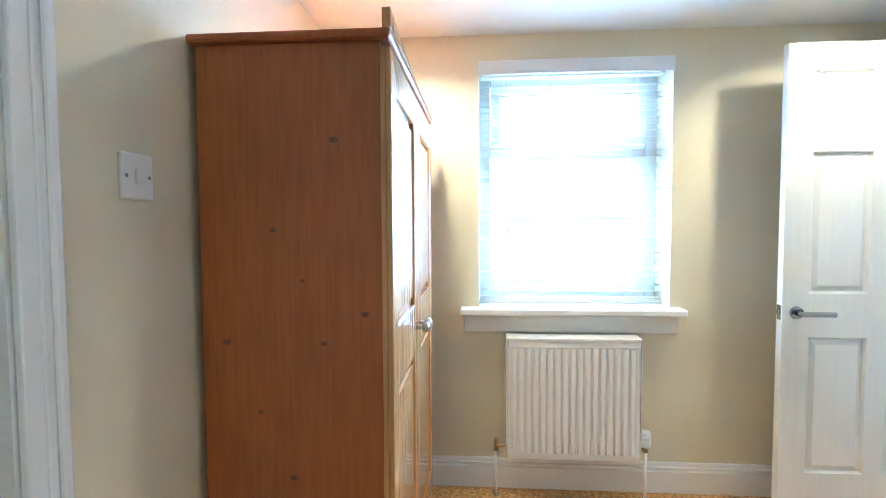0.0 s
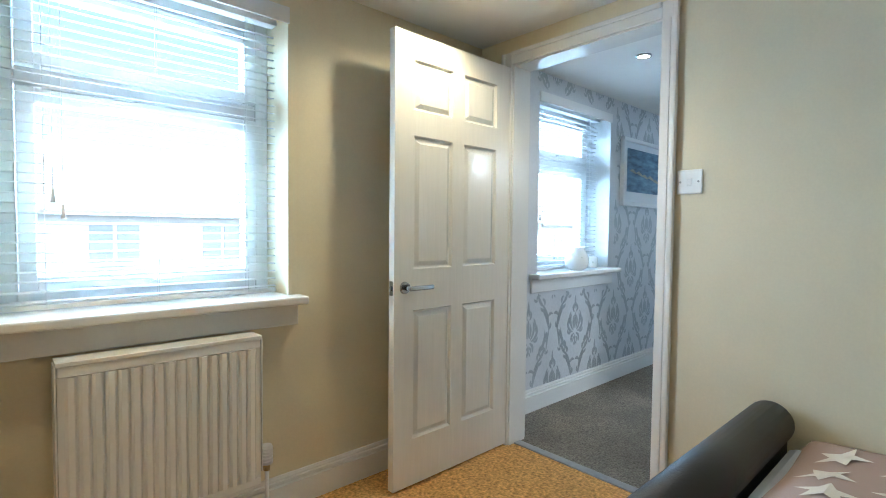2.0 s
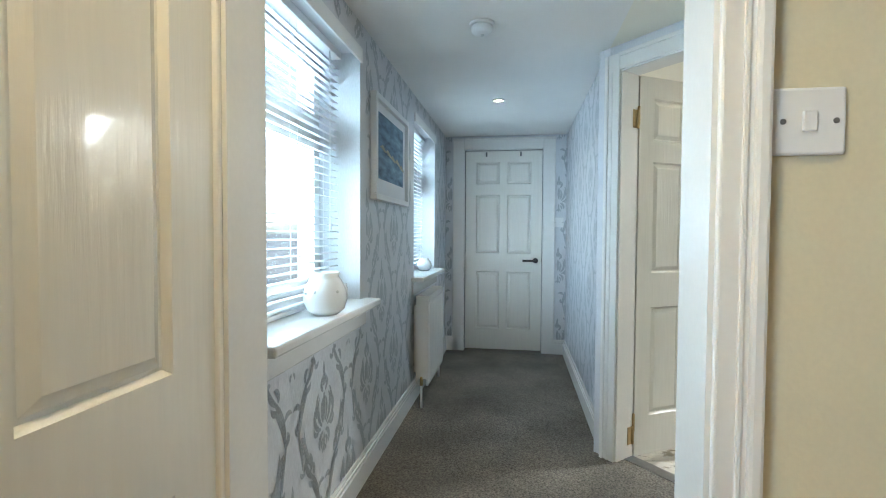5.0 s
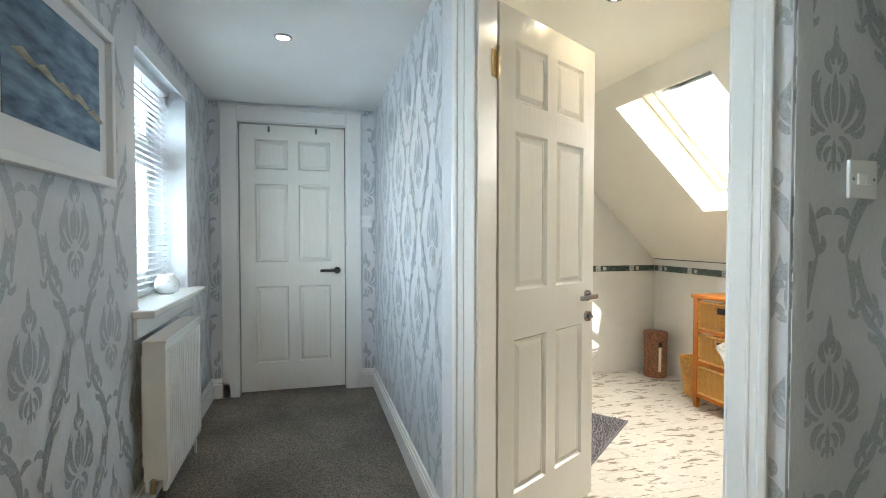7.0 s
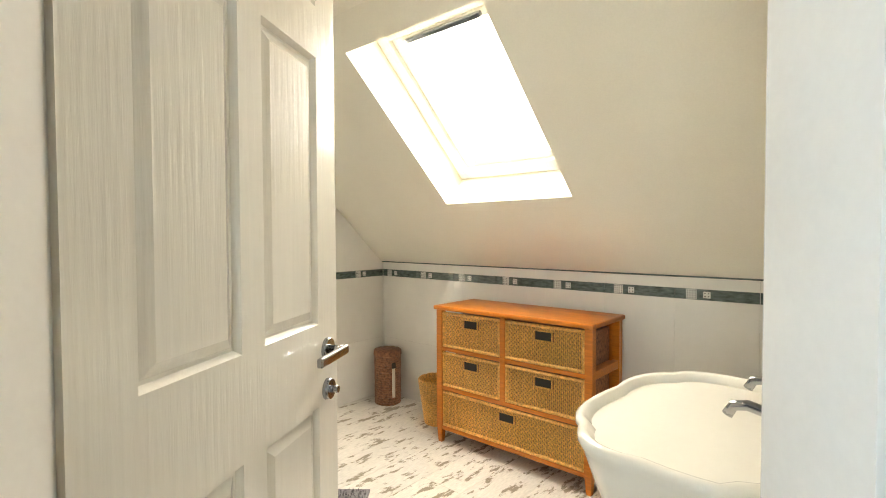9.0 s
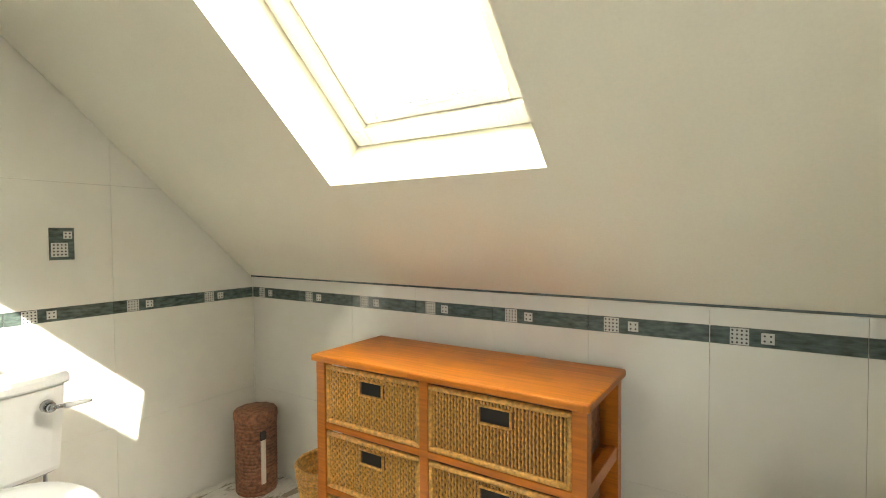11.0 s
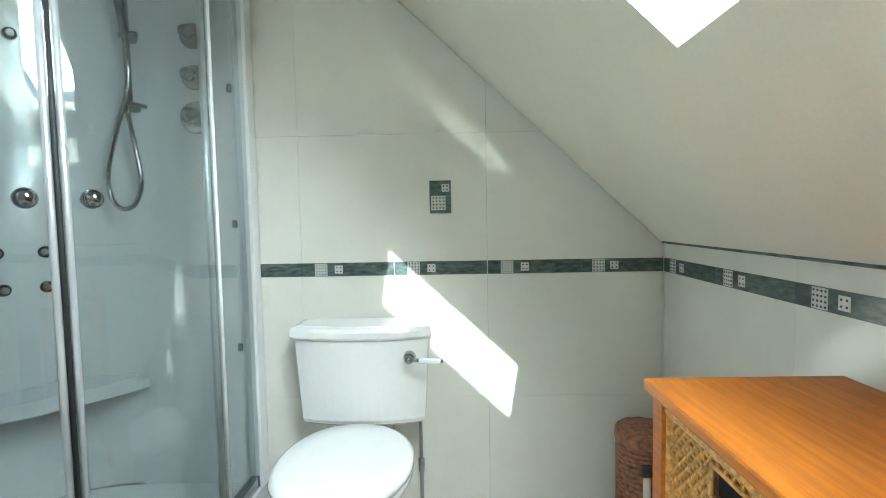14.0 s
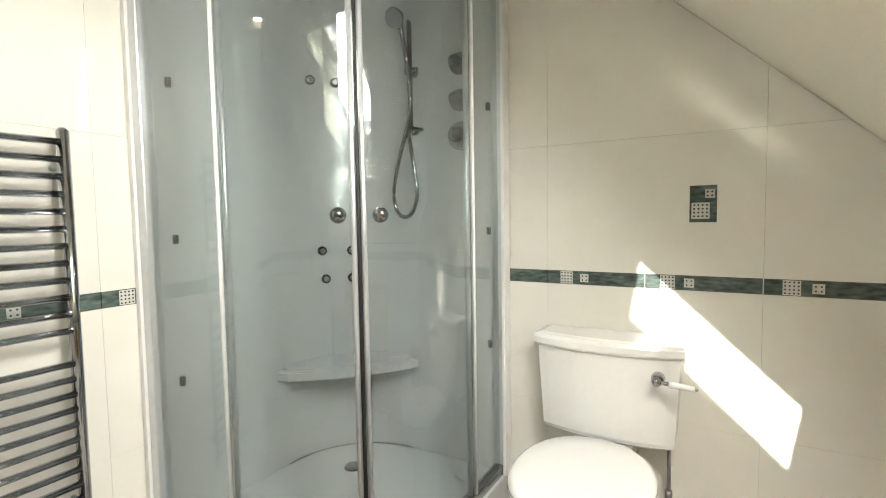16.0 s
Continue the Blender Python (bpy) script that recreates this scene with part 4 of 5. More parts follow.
bm = bmesh.new()
nx, ny = 38, 50
top = [[bm.verts.new((0.74 + 1.19 * i / nx, -1.05 + 1.85 * j / ny, duvet_z(0.74 + 1.19 * i / nx, -1.05 + 1.85 * j / ny + 0.13))) for i in range(nx + 1)] for j in range(ny + 1)]
for j in range(ny):
    for i in range(nx):
        bm.faces.new((top[j][i], top[j][i + 1], top[j + 1][i + 1], top[j + 1][i])).smooth = True
ext = bmesh.ops.extrude_face_region(bm, geom=list(bm.faces))
bmesh.ops.translate(bm, vec=(0, 0, -0.05), verts=[v for v in ext["geom"] if isinstance(v, bmesh.types.BMVert)])
duvet = solid("duvet", bm, M_TAUPE, "taupe duvet printed with cream stars", "duvet")
rng = random.Random(4)
for i in range(9):
    for j in range(12):
        cx, cy, a0 = 0.82 + i * 0.165 + (0.06 if j % 2 else 0), -1.0 + j * 0.15 + rng.uniform(-0.02, 0.02), rng.uniform(0, 1.2)
        if cx > 1.88 or cy > 0.76:
            continue
        bm = bmesh.new()
        c = bm.verts.new((cx, cy, duvet_z(cx, cy + 0.13) + 0.003))
        ring = []
        for k in range(10):
            r = 0.068 if k % 2 == 0 else 0.028
            x, y = cx + r * math.cos(a0 + k * math.pi / 5), min(0.795, cy + r * math.sin(a0 + k * math.pi / 5))
            x = min(1.925, max(0.745, x))
            ring.append(bm.verts.new((x, y, duvet_z(x, y + 0.13) + 0.003)))
        for k in range(10):
            bm.faces.new((c, ring[k], ring[(k + 1) % 10]))
        part("star", bm, M_STAR, duvet)

# ---- hall things ----
pic = thing("framed_picture", pose(3.485, YN, 1.345), "white framed blue seascape painting on the wall", "picture")
PW, PH = 0.70, 0.515
bm = bmesh.new()
for d in ((0, 0, PW, 0.028), (0, PH - 0.028, PW, PH), (0, 0.028, 0.028, PH - 0.028), (PW - 0.028, 0.028, PW, PH - 0.028)):
    box(bm, d[0], -0.035, d[1], d[2], -0.002, d[3], bevel=0.003)
part("frame", bm, M_UPVC, pic, "white picture frame")
boxpart("mount", (0.026, -0.014, 0.026, PW - 0.026, -0.004, PH - 0.026), M_MOUNT, pic)
canvas = boxpart("canvas", (0.085, -0.016, 0.11, PW - 0.085, -0.0135, PH - 0.075), M_BLUE, pic, "blue sea and sky painting")
bm = bmesh.new()
for k in range(5):
    u = 0.12 + 0.1 * k
    z = 0.27 - 0.012 * k + 0.01 * math.sin(3 * k)
    prism(bm, [(u, z), (u + 0.10, z - 0.018), (u + 0.12, z - 0.01), (u + 0.05, z + 0.018)], lambda a, b, d: (a, -0.0162 - d, b), 0.0008)
part("painted_shore", bm, M_SAND, canvas)


def vase(x, y, z, r, h, label, group=""):
    v = thing("pot", pose(x, y, z), label, "pot", group)
    bm = bmesh.new()
    lathe(bm, [(r * 0.55, 0), (r * 0.85, h * 0.12), (r, h * 0.38), (r * 0.93, h * 0.6), (r * 0.72, h * 0.82), (r * 0.60, h * 0.9), (r * 0.66, h), (r * 0.58, h), (r * 0.5, h * 0.88), (r * 0.3, h * 0.8)], seg=28)
    part("body", bm, M_CERAMIC, v)
    rg = random.Random(int(x * 100))
    for k in range(9):
        a, zz = rg.uniform(0, 6.28), rg.uniform(0.2, 0.7) * h
        rr = r * (0.97 if zz < 0.55 * h else 0.9)
        bm = bmesh.new()
        ball(bm, (rr * math.cos(a), rr * math.sin(a), zz), r * 0.09, (1, 1, 0.8), 8)
        part("painted_spot", bm, M_INSET, v, "grey painted sprig")
    return v


vase(2.915, 2.262, 0.884, 0.080, 0.155, "round white china pot with grey sprigs on the sill")
vase(5.03, 2.30, 0.884, 0.06, 0.10, "small round white china pot on the sill")
for cx in (3.225,):
    cup = thing("candle_cup", pose(cx, 2.33, 0.884), "small white china cup with sprigs on the sill", "cup")
    bm = bmesh.new()
    lathe(bm, [(0.030, 0), (0.037, 0.008), (0.039, 0.062), (0.036, 0.072), (0.038, 0.078), (0.034, 0.078), (0.032, 0.06)], seg=24)
    part("body", bm, M_CERAMIC, cup)
    for k in range(5):
        bm = bmesh.new()
        ball(bm, (0.0365 * math.cos(k * 1.26), 0.0365 * math.sin(k * 1.26), 0.03 + 0.01 * (k % 2)), 0.007, (1, 1, 1), 8)
        part("painted_spot", bm, M_INSET, cup)

newel = thing("newel_post", pose(3.078, 0.157, F1), "white painted newel post with a ball cap", "newel post")
bm = bmesh.new()
box(bm, -0.045, -0.045, 0.86, 0.045, 0.045, 1.03, bevel=0.006)
part("block", bm, M_GLOSS, newel)
bm = bmesh.new()
lathe(bm, [(0.034, 0.42), (0.030, 0.50), (0.024, 0.62), (0.028, 0.74), (0.036, 0.80), (0.030, 0.825), (0.040, 0.84), (0.040, 0.862)], seg=20)
part("turned_shaft", bm, M_GLOSS, newel)
boxpart("foot_block", (-0.045, -0.045, 0.0, 0.045, 0.045, 0.42), M_GLOSS, newel, bevel=0.005)
bm = bmesh.new()
lathe(bm, [(0.026, 1.03), (0.034, 1.036), (0.020, 1.048), (0.030, 1.06), (0.040, 1.085), (0.036, 1.11), (0.018, 1.128), (0.003, 1.132)], seg=20)
part("ball_cap", bm, M_GLOSS, newel)

# ---- bathroom things ----
# storage chest with wicker drawers
CX0, CX1, CY0, CY1, CT = 4.18, 5.14, -1.40, -1.045, 0.765
chest = thing("storage_chest", pose(0, 0, F2), "orange-stained wooden chest with five wicker drawers", "chest of drawers")
CH = CT - F2
bm = bmesh.new()
box(bm, CX0 - 0.012, CY0 - 0.01, CH - 0.024, CX1 + 0.012, CY1 + 0.016, CH, bevel=0.006)
part("top_board", bm, M_STAVE, chest, "glossy laminated wood top")
for x in (CX0, CX1 - 0.038):
    for y in (CY0, CY1 - 0.038):
        bm = bmesh.new()
        loft(bm, [[Vector((x + a, y + b, z)) for a, b in ((k, k), (0.038 - k, k), (0.038 - k, 0.038 - k), (k, 0.038 - k))] for z, k in ((0, 0.007), (0.10, 0.0), (CH - 0.024, 0.0))], smooth=False)
        part("leg", bm, M_OAK, chest)
rows_z = [0.10, 0.335, 0.565, CH - 0.028]
for z in rows_z[:3]:
    boxpart("front_rail", (CX0 + 0.038, CY1 - 0.034, z - 0.022, CX1 - 0.038, CY1 - 0.004, z), M_OAK, chest, bevel=0.003)
    for x in (CX0 + 0.004, CX1 - 0.034):
        boxpart("side_rail", (x, CY0 + 0.038, z - 0.03, x + 0.03, CY1 - 0.038, z + 0.012), M_OAK, chest, bevel=0.003)
    boxpart("shelf", (CX0 + 0.036, CY0 + 0.01, z - 0.016, CX1 - 0.036, CY1 - 0.036, z - 0.004), M_OAK, chest)
boxpart("back_board", (CX0 + 0.038, CY0 + 0.002, 0.08, CX1 - 0.038, CY0 + 0.009, CH - 0.026), M_OAK, chest)
cm = (CX0 + CX1) / 2 + 0.02
boxpart("divider", (cm - 0.016, CY1 - 0.034, 0.335, cm + 0.016, CY1 - 0.003, CH - 0.024), M_OAK, chest, bevel=0.003)


def wicker_face(bm, x0, x1, z0, z1, y, out, hole=None):
    """Woven face: close upright strands that wave in and out over hidden cross rods."""
    pitch, r = 0.0105, 0.0044
    n = int((x1 - x0) / pitch)
    for j in range(n):
        x = x0 + (j + 0.5) * (x1 - x0) / n
        spans = [(z0, z1)]
        if hole and hole[0] - r < x < hole[1] + r:
            spans = [(z0, hole[2]), (hole[3], z1)]
        for a, b in spans:
            m = max(2, round((b - a) / 0.0055))
            loops = []
            for i in range(m + 1):
                d = r * 0.55 * math.sin(math.pi * (i / 2 + j % 2))
                k = 0.82 + 0.18 * math.cos(math.pi * i)
                loops.append([Vector((x + r * k * math.sin(t), y + out * (d + r * math.cos(t)), a + (b - a) * i / m)) for t in (0.8, 2.36, 3.93, 5.5)])
            loft(bm, loops, smooth=True)


def wicker_drawer(x0, x1, z0, z1):
    d = thing("wicker_drawer", pose(0, 0, F2), "honey wicker drawer with a dark hand hole", "drawer", "wicker drawers in the chest")
    y1 = CY1 - 0.006
    hx, hw, hz = (x0 + x1) / 2, 0.050, z1 - 0.058
    bm = bmesh.new()
    box(bm, x0 + 0.012, CY0 + 0.03, z0 + 0.002, x1 - 0.012, y1 - 0.016, z1 - 0.03)
    part("body", bm, M_WATERH, d)
    bm = bmesh.new()
    wicker_face(bm, x0 + 0.010, x1 - 0.010, z0 + 0.012, z1 - 0.012, y1 - 0.007, 1, (hx - hw, hx + hw, hz - 0.024, hz + 0.024))
    for x in (x0 + 0.003, x1 - 0.003):
        cyl(bm, (x, y1 - 0.006, z0 + 0.004), (x, y1 - 0.006, z1 - 0.004), 0.008, seg=8)
    for z in (z0 + 0.007, z1 - 0.010):
        cyl(bm, (x0, y1 - 0.005, z), (x1, y1 - 0.005, z), 0.009, seg=8)
    tagged(part("woven_front", bm, M_WICKER, d), kind="stuff")
    bm = bmesh.new()
    for a, b in (((hx - hw, hz - 0.025), (hx + hw, hz - 0.025)), ((hx - hw, hz + 0.025), (hx + hw, hz + 0.025)), ((hx - hw, hz - 0.025), (hx - hw, hz + 0.025)), ((hx + hw, hz - 0.025), (hx + hw, hz + 0.025))):
        cyl(bm, (a[0], y1 - 0.004, a[1]), (b[0], y1 - 0.004, b[1]), 0.004, seg=8)
    part("hand_hole_rim", bm, M_WICKER, d)
    # near-black plate behind the rim, in place of the hole's shade
    boxpart("hand_hole", (hx - hw + 0.003, y1 - 0.0155, hz - 0.023, hx + hw - 0.003, y1 - 0.0135, hz + 0.023), M_DARK, d, "dark plate painted as the shade in the hand hole")


for za, zb in ((0.337, 0.538), (0.567, CH - 0.034)):
    wicker_drawer(CX0 + 0.044, cm - 0.020, za, zb)
    wicker_drawer(cm + 0.020, CX1 - 0.044, za, zb)
wicker_drawer(CX0 + 0.044, CX1 - 0.044, 0.102, 0.308)


def woven(bm, profile, x, y, pitch=0.016, seg=36, r=0.008):
    """Coils of plaited fibre stacked up a turned profile."""
    z0, z1 = profile[0][1], profile[-1][1]
    n = max(3, int((z1 - z0) / pitch))
    for j in range(n + 1):
        z = z0 + (z1 - z0) * j / n
        rad = np.interp(z, [p[1] for p in profile], [p[0] for p in profile])
        loops = []
        for i in range(seg):
            a = 2 * math.pi * i / seg
            rr = rad + 0.0035 * math.sin(math.pi * (i + j))
            loops.append([Vector((x + (rr + r * math.cos(t)) * math.cos(a), y + (rr + r * math.cos(t)) * math.sin(a), z + r * 1.15 * math.sin(t) + 0.002 * math.sin(2.1 * i + j))) for t in (0, 1.26, 2.51, 3.77, 5.03)])
        loft(bm, loops + [loops[0]], caps=False)


holder = thing("toilet_roll_holder", pose(5.865, -1.315, F2), "brown woven toilet roll store with a lid", "toilet roll holder")
bm = bmesh.new()
woven(bm, [(0.088, 0.008), (0.090, 0.34)], 0, 0)
tagged(part("body", bm, M_WATERH, holder), kind="stuff")
bm = bmesh.new()
lathe(bm, [(0.095, 0.345), (0.100, 0.352), (0.100, 0.375), (0.090, 0.388), (0.03, 0.393), (0.004, 0.394)], seg=28)
woven(bm, [(0.094, 0.355), (0.092, 0.38)], 0, 0, 0.014)
part("lid", bm, M_WATERH, holder)
bm = bmesh.new()
box(bm, -0.102, 0.02, 0.06, -0.094, 0.045, 0.29, bevel=0.003)
part("front_slot", bm, M_STAR, holder, "pale slot showing stacked rolls")
bm = bmesh.new()
box(bm, -0.108, 0.02, 0.27, -0.096, 0.05, 0.31, bevel=0.003)
part("tab", bm, M_DARK, holder)

bin_ = thing("waste_basket", pose(5.33, -1.27, F2), "honey woven seagrass waste basket", "waste basket")
bm = bmesh.new()
woven(bm, [(0.085, 0.008), (0.125, 0.28)], 0, 0, 0.014)
tagged(part("body", bm, M_WICKER, bin_), kind="stuff")
bm = bmesh.new()
lathe(bm, [(0.075, 0.0), (0.08, 0.012), (0.078, 0.012)], seg=24)
part("base", bm, M_WICKER, bin_)

# bath mat
bm = bmesh.new()
rg = random.Random(7)
RM = Matrix.Translation((4.935, 0.067, F2)) @ pose(0, 0, 0, 0, 0, -50)
for i in range(60):
    for j in range(36):
        x, y = -0.40 + 0.8 * (i + rg.random()) / 60, -0.25 + 0.5 * (j + rg.random()) / 36
        hgt, rr = rg.uniform(0.012, 0.026), rg.uniform(0.006, 0.010)
        base = [bm.verts.new(RM @ Vector((x + rr * math.cos(a), y + rr * math.sin(a), 0.004))) for a in (0, 2.1, 4.2)]
        t_ = bm.verts.new(RM @ Vector((x + rg.uniform(-0.008, 0.008), y + rg.uniform(-0.008, 0.008), hgt)))
        for k in range(3):
            bm.faces.new((base[k], base[(k + 1) % 3], t_))
q = bmesh.ops.create_cube(bm, size=1.0, matrix=RM @ Matrix.LocRotScale((0, 0, 0.005), None, (0.82, 0.52, 0.009)))
solid("bath_mat", bm, M_RUG, "grey shaggy cotton bath mat on the floor", "bath mat")


# toilet
def rounded(cx, cy, rx, ry, z, n=32, p=2.4, front=1.0):
    out = []
    for i in range(n):
        a = 2 * math.pi * i / n
        c, s_ = math.cos(a), math.sin(a)
        x = rx * (abs(c) ** (2 / p)) * (1 if c > 0 else -1)
        y = ry * (abs(s_) ** (2 / p)) * (1 if s_ > 0 else -1)
        out.append(Vector((cx + x, cy + y, z)))
    return out


toilet = thing("toilet", pose(6.07, -0.335, F2), "white close-coupled toilet with a closed lid", "toilet")
bm = bmesh.new()


def cistern_loop(z, hw, d, bow):
    n = 14
    front_ = [Vector((-d - bow * math.cos(math.pi * (i / n - 0.5)) ** 0.8, -hw + 2 * hw * i / n, z)) for i in range(n + 1)]
    return [Vector((-0.006, -hw, z))] + front_ + [Vector((-0.006, hw, z))]


loft(bm, [cistern_loop(z, hw, d, b) for z, hw, d, b in ((0.375, 0.20, 0.105, 0.030), (0.385, 0.218, 0.115, 0.035), (0.40, 0.222, 0.12, 0.036), (0.69, 0.238, 0.135, 0.040), (0.695, 0.235, 0.132, 0.040))], smooth=False)
part("cistern", bm, M_CERAMIC, toilet)
bm = bmesh.new()
loft(bm, [cistern_loop(z, hw, d, b) for z, hw, d, b in ((0.697, 0.246, 0.142, 0.042), (0.705, 0.252, 0.147, 0.043), (0.725, 0.252, 0.147, 0.043), (0.738, 0.246, 0.141, 0.042), (0.742, 0.225, 0.12, 0.036))], smooth=False)
part("cistern_lid", bm, M_CERAMIC, toilet)
bm = bmesh.new()
loft(bm, [rounded(-0.41, 0, rx, ry, z) for z, rx, ry in ((0, 0.19, 0.11), (0.05, 0.18, 0.10), (0.19, 0.17, 0.095), (0.26, 0.22, 0.15), (0.335, 0.262, 0.188), (0.355, 0.266, 0.192), (0.36, 0.26, 0.188))])
box(bm, -0.27, -0.10, 0.22, -0.02, 0.10, 0.372, bevel=0.03)
part("bowl", bm, M_CERAMIC, toilet)
bm = bmesh.new()
loft(bm, [rounded(-0.44, 0, rx, ry, z, p=2.15) for z, rx, ry in ((0.362, 0.250, 0.200), (0.368, 0.255, 0.205), (0.378, 0.255, 0.205), (0.382, 0.251, 0.201))])
part("seat", bm, M_CERAMIC, toilet)
bm = bmesh.new()
loft(bm, [rounded(-0.44, 0, rx, ry, z, p=2.15) for z, rx, ry in ((0.385, 0.250, 0.200), (0.390, 0.257, 0.207), (0.402, 0.255, 0.205), (0.410, 0.240, 0.190), (0.414, 0.16, 0.13), (0.415, 0.02, 0.02))])
part("lid", bm, M_CERAMIC, toilet)
bm = bmesh.new()
cyl(bm, (-0.165, -0.175, 0.635), (-0.195, -0.175, 0.635), 0.022, 0.018, 20, mi=0)
ball(bm, (-0.205, -0.175, 0.635), 0.015, mi=0)
cyl(bm, (-0.205, -0.175, 0.635), (-0.21, -0.215, 0.634), 0.007, seg=10, mi=0)
cyl(bm, (-0.21, -0.212, 0.634), (-0.215, -0.285, 0.632), 0.011, 0.008, 14, mi=1)
ball(bm, (-0.215, -0.287, 0.632), 0.007, mi=0)
part("flush_lever", bm, [M_CHROME, M_CERAMIC], toilet, "chrome lever with a white china grip")
bm = bmesh.new()
tube(bm, [(-0.05, -0.20, 0.38), (-0.05, -0.20, 0.20), (-0.045, -0.20, 0.05), (-0.02, -0.20, 0.0)], 0.007)
cyl(bm, (-0.05, -0.20, 0.16), (-0.05, -0.20, 0.21), 0.012, seg=10)
part("supply_pipe", bm, M_STEEL, toilet)

# basin on the west wall
basin = thing("basin", pose(3.24, -0.045, F2), "ivory scalloped pedestal basin with chrome taps", "basin")


def basin_loop(k, z, n=56):
    out = []
    for i in range(n):
        a = 2 * math.pi * i / n
        c, s_ = math.cos(a), math.sin(a)
        r = 1 + 0.065 * abs(math.sin(4 * a + 0.4)) ** 0.7 * (1 if c > -0.3 else 0)
        x = 0.225 + 0.225 * k * r * (abs(c) ** 0.75) * (1 if c > 0 else -1)
        y = 0.31 * k * r * (abs(s_) ** 0.8) * (1 if s_ > 0 else -1)
        out.append(Vector((max(0.004, x), y, z)))
    return out


bm = bmesh.new()
loft(bm, [basin_loop(k, z) for k, z in ((0.30, 0.63), (0.62, 0.65), (0.86, 0.71), (0.95, 0.785), (0.99, 0.815), (1.02, 0.83), (1.02, 0.84), (0.985, 0.846), (0.95, 0.842), (0.90, 0.825))] , caps=False)


def bowl_loop(k, z, n=56):
    out = []
    for i in range(n):
        a = 2 * math.pi * i / n
        c, s_ = math.cos(a), math.sin(a)
        out.append(Vector((0.265 + 0.155 * k * (abs(c) ** 0.85) * (1 if c > 0 else -1), 0.245 * k * (abs(s_) ** 0.85) * (1 if s_ > 0 else -1), z)))
    return out


loft(bm, [basin_loop(0.90, 0.825), bowl_loop(1.0, 0.815), bowl_loop(0.95, 0.77), bowl_loop(0.86, 0.72), bowl_loop(0.68, 0.69), bowl_loop(0.40, 0.676), bowl_loop(0.06, 0.672)])
loft(bm, [basin_loop(0.30, 0.63), basin_loop(0.02, 0.628)])
part("bowl", bm, M_CREAMCHINA, basin)
bm = bmesh.new()
lathe(bm, [(0.11, 0.0), (0.105, 0.03), (0.08, 0.08), (0.07, 0.35), (0.085, 0.58), (0.10, 0.64)], (0.14, 0.0), 24)
part("pedestal", bm, M_CREAMCHINA, basin)
for ty in (-0.10, 0.10):
    bm = bmesh.new()
    lathe(bm, [(0.028, 0.838), (0.024, 0.848), (0.015, 0.856), (0.014, 0.90), (0.017, 0.905), (0.010, 0.92), (0.009, 0.94)], (0.085, ty), 18)
    for a in range(4):
        dx, dy = math.cos(a * math.pi / 2 + 0.4), math.sin(a * math.pi / 2 + 0.4)
        cyl(bm, (0.085, ty, 0.945), (0.085 + 0.028 * dx, ty + 0.028 * dy, 0.945), 0.006, 0.008, 10)
        ball(bm, (0.085 + 0.03 * dx, ty + 0.03 * dy, 0.945), 0.009)
    ball(bm, (0.085, ty, 0.948), 0.013)
    tube(bm, [(0.085, ty, 0.885), (0.115, ty, 0.897), (0.15, ty, 0.905), (0.172, ty, 0.90), (0.182, ty, 0.882)], 0.010, 10)
    part("tap", bm, M_CHROME, basin, "chrome cross-head tap")
bm = bmesh.new()
cyl(bm, (0.25, 0, 0.671), (0.25, 0, 0.677), 0.022, seg=18)
part("waste", bm, M_CHROME, basin)

soap = thing("soap_bottle", pose(3.335, -0.30, F2 + 0.842, 0, 0, 100) @ Matrix.Scale(0.82, 4), "clear soap bottle with a white pump", "bottle")
bm = bmesh.new()
lathe(bm, [(0.030, 0.0), (0.033, 0.006), (0.033, 0.10), (0.028, 0.118), (0.014, 0.128), (0.014, 0.135)], seg=24)
part("body", bm, M_SOAP, soap, "milky soap in a clear bottle")
bm = bmesh.new()
lathe(bm, [(0.016, 0.135), (0.016, 0.152), (0.006, 0.155), (0.006, 0.172), (0.012, 0.175), (0.011, 0.188)], seg=18)
box(bm, 0.0, -0.007, 0.176, 0.042, 0.007, 0.188, bevel=0.003)
part("pump", bm, M_UPVC, soap)
boxpart("label", (0.0335, -0.018, 0.03, 0.0345, 0.018, 0.085), M_STAR, soap, "printed paper label")
bm = bmesh.new()
loft(bm, [rounded(3.375, -0.325, rx, ry, z, 20) for z, rx, ry in ((F2 + 0.843, 0.016, 0.022), (F2 + 0.865, 0.018, 0.024), (F2 + 0.885, 0.014, 0.018), (F2 + 0.893, 0.006, 0.007))])
solid("flannel", bm, M_MOUNT, "folded white face cloth on the basin", "cloth")
ring = thing("towel_ring", pose(3.25, -0.62, 0.86), "square chrome towel ring on the tiled wall", "towel ring")
bm = bmesh.new()
box(bm, 0, -0.02, -0.03, 0.012, 0.02, 0.03, bevel=0.003)
cyl(bm, (0.01, 0, 0), (0.078, 0, 0), 0.006, seg=10)
part("wall_mount", bm, M_CHROME, ring)
bm = bmesh.new()
tube(bm, [(0.075, -0.07, 0), (0.075, 0.07, 0)], 0.005)
tube(bm, [(0.075, -0.07, 0), (0.075, -0.07, -0.15)], 0.005)
tube(bm, [(0.075, 0.07, 0), (0.075, 0.07, -0.15)], 0.005)
tube(bm, [(0.075, -0.07, -0.15), (0.075, 0.07, -0.15)], 0.005)
part("loop", bm, M_CHROME, ring)

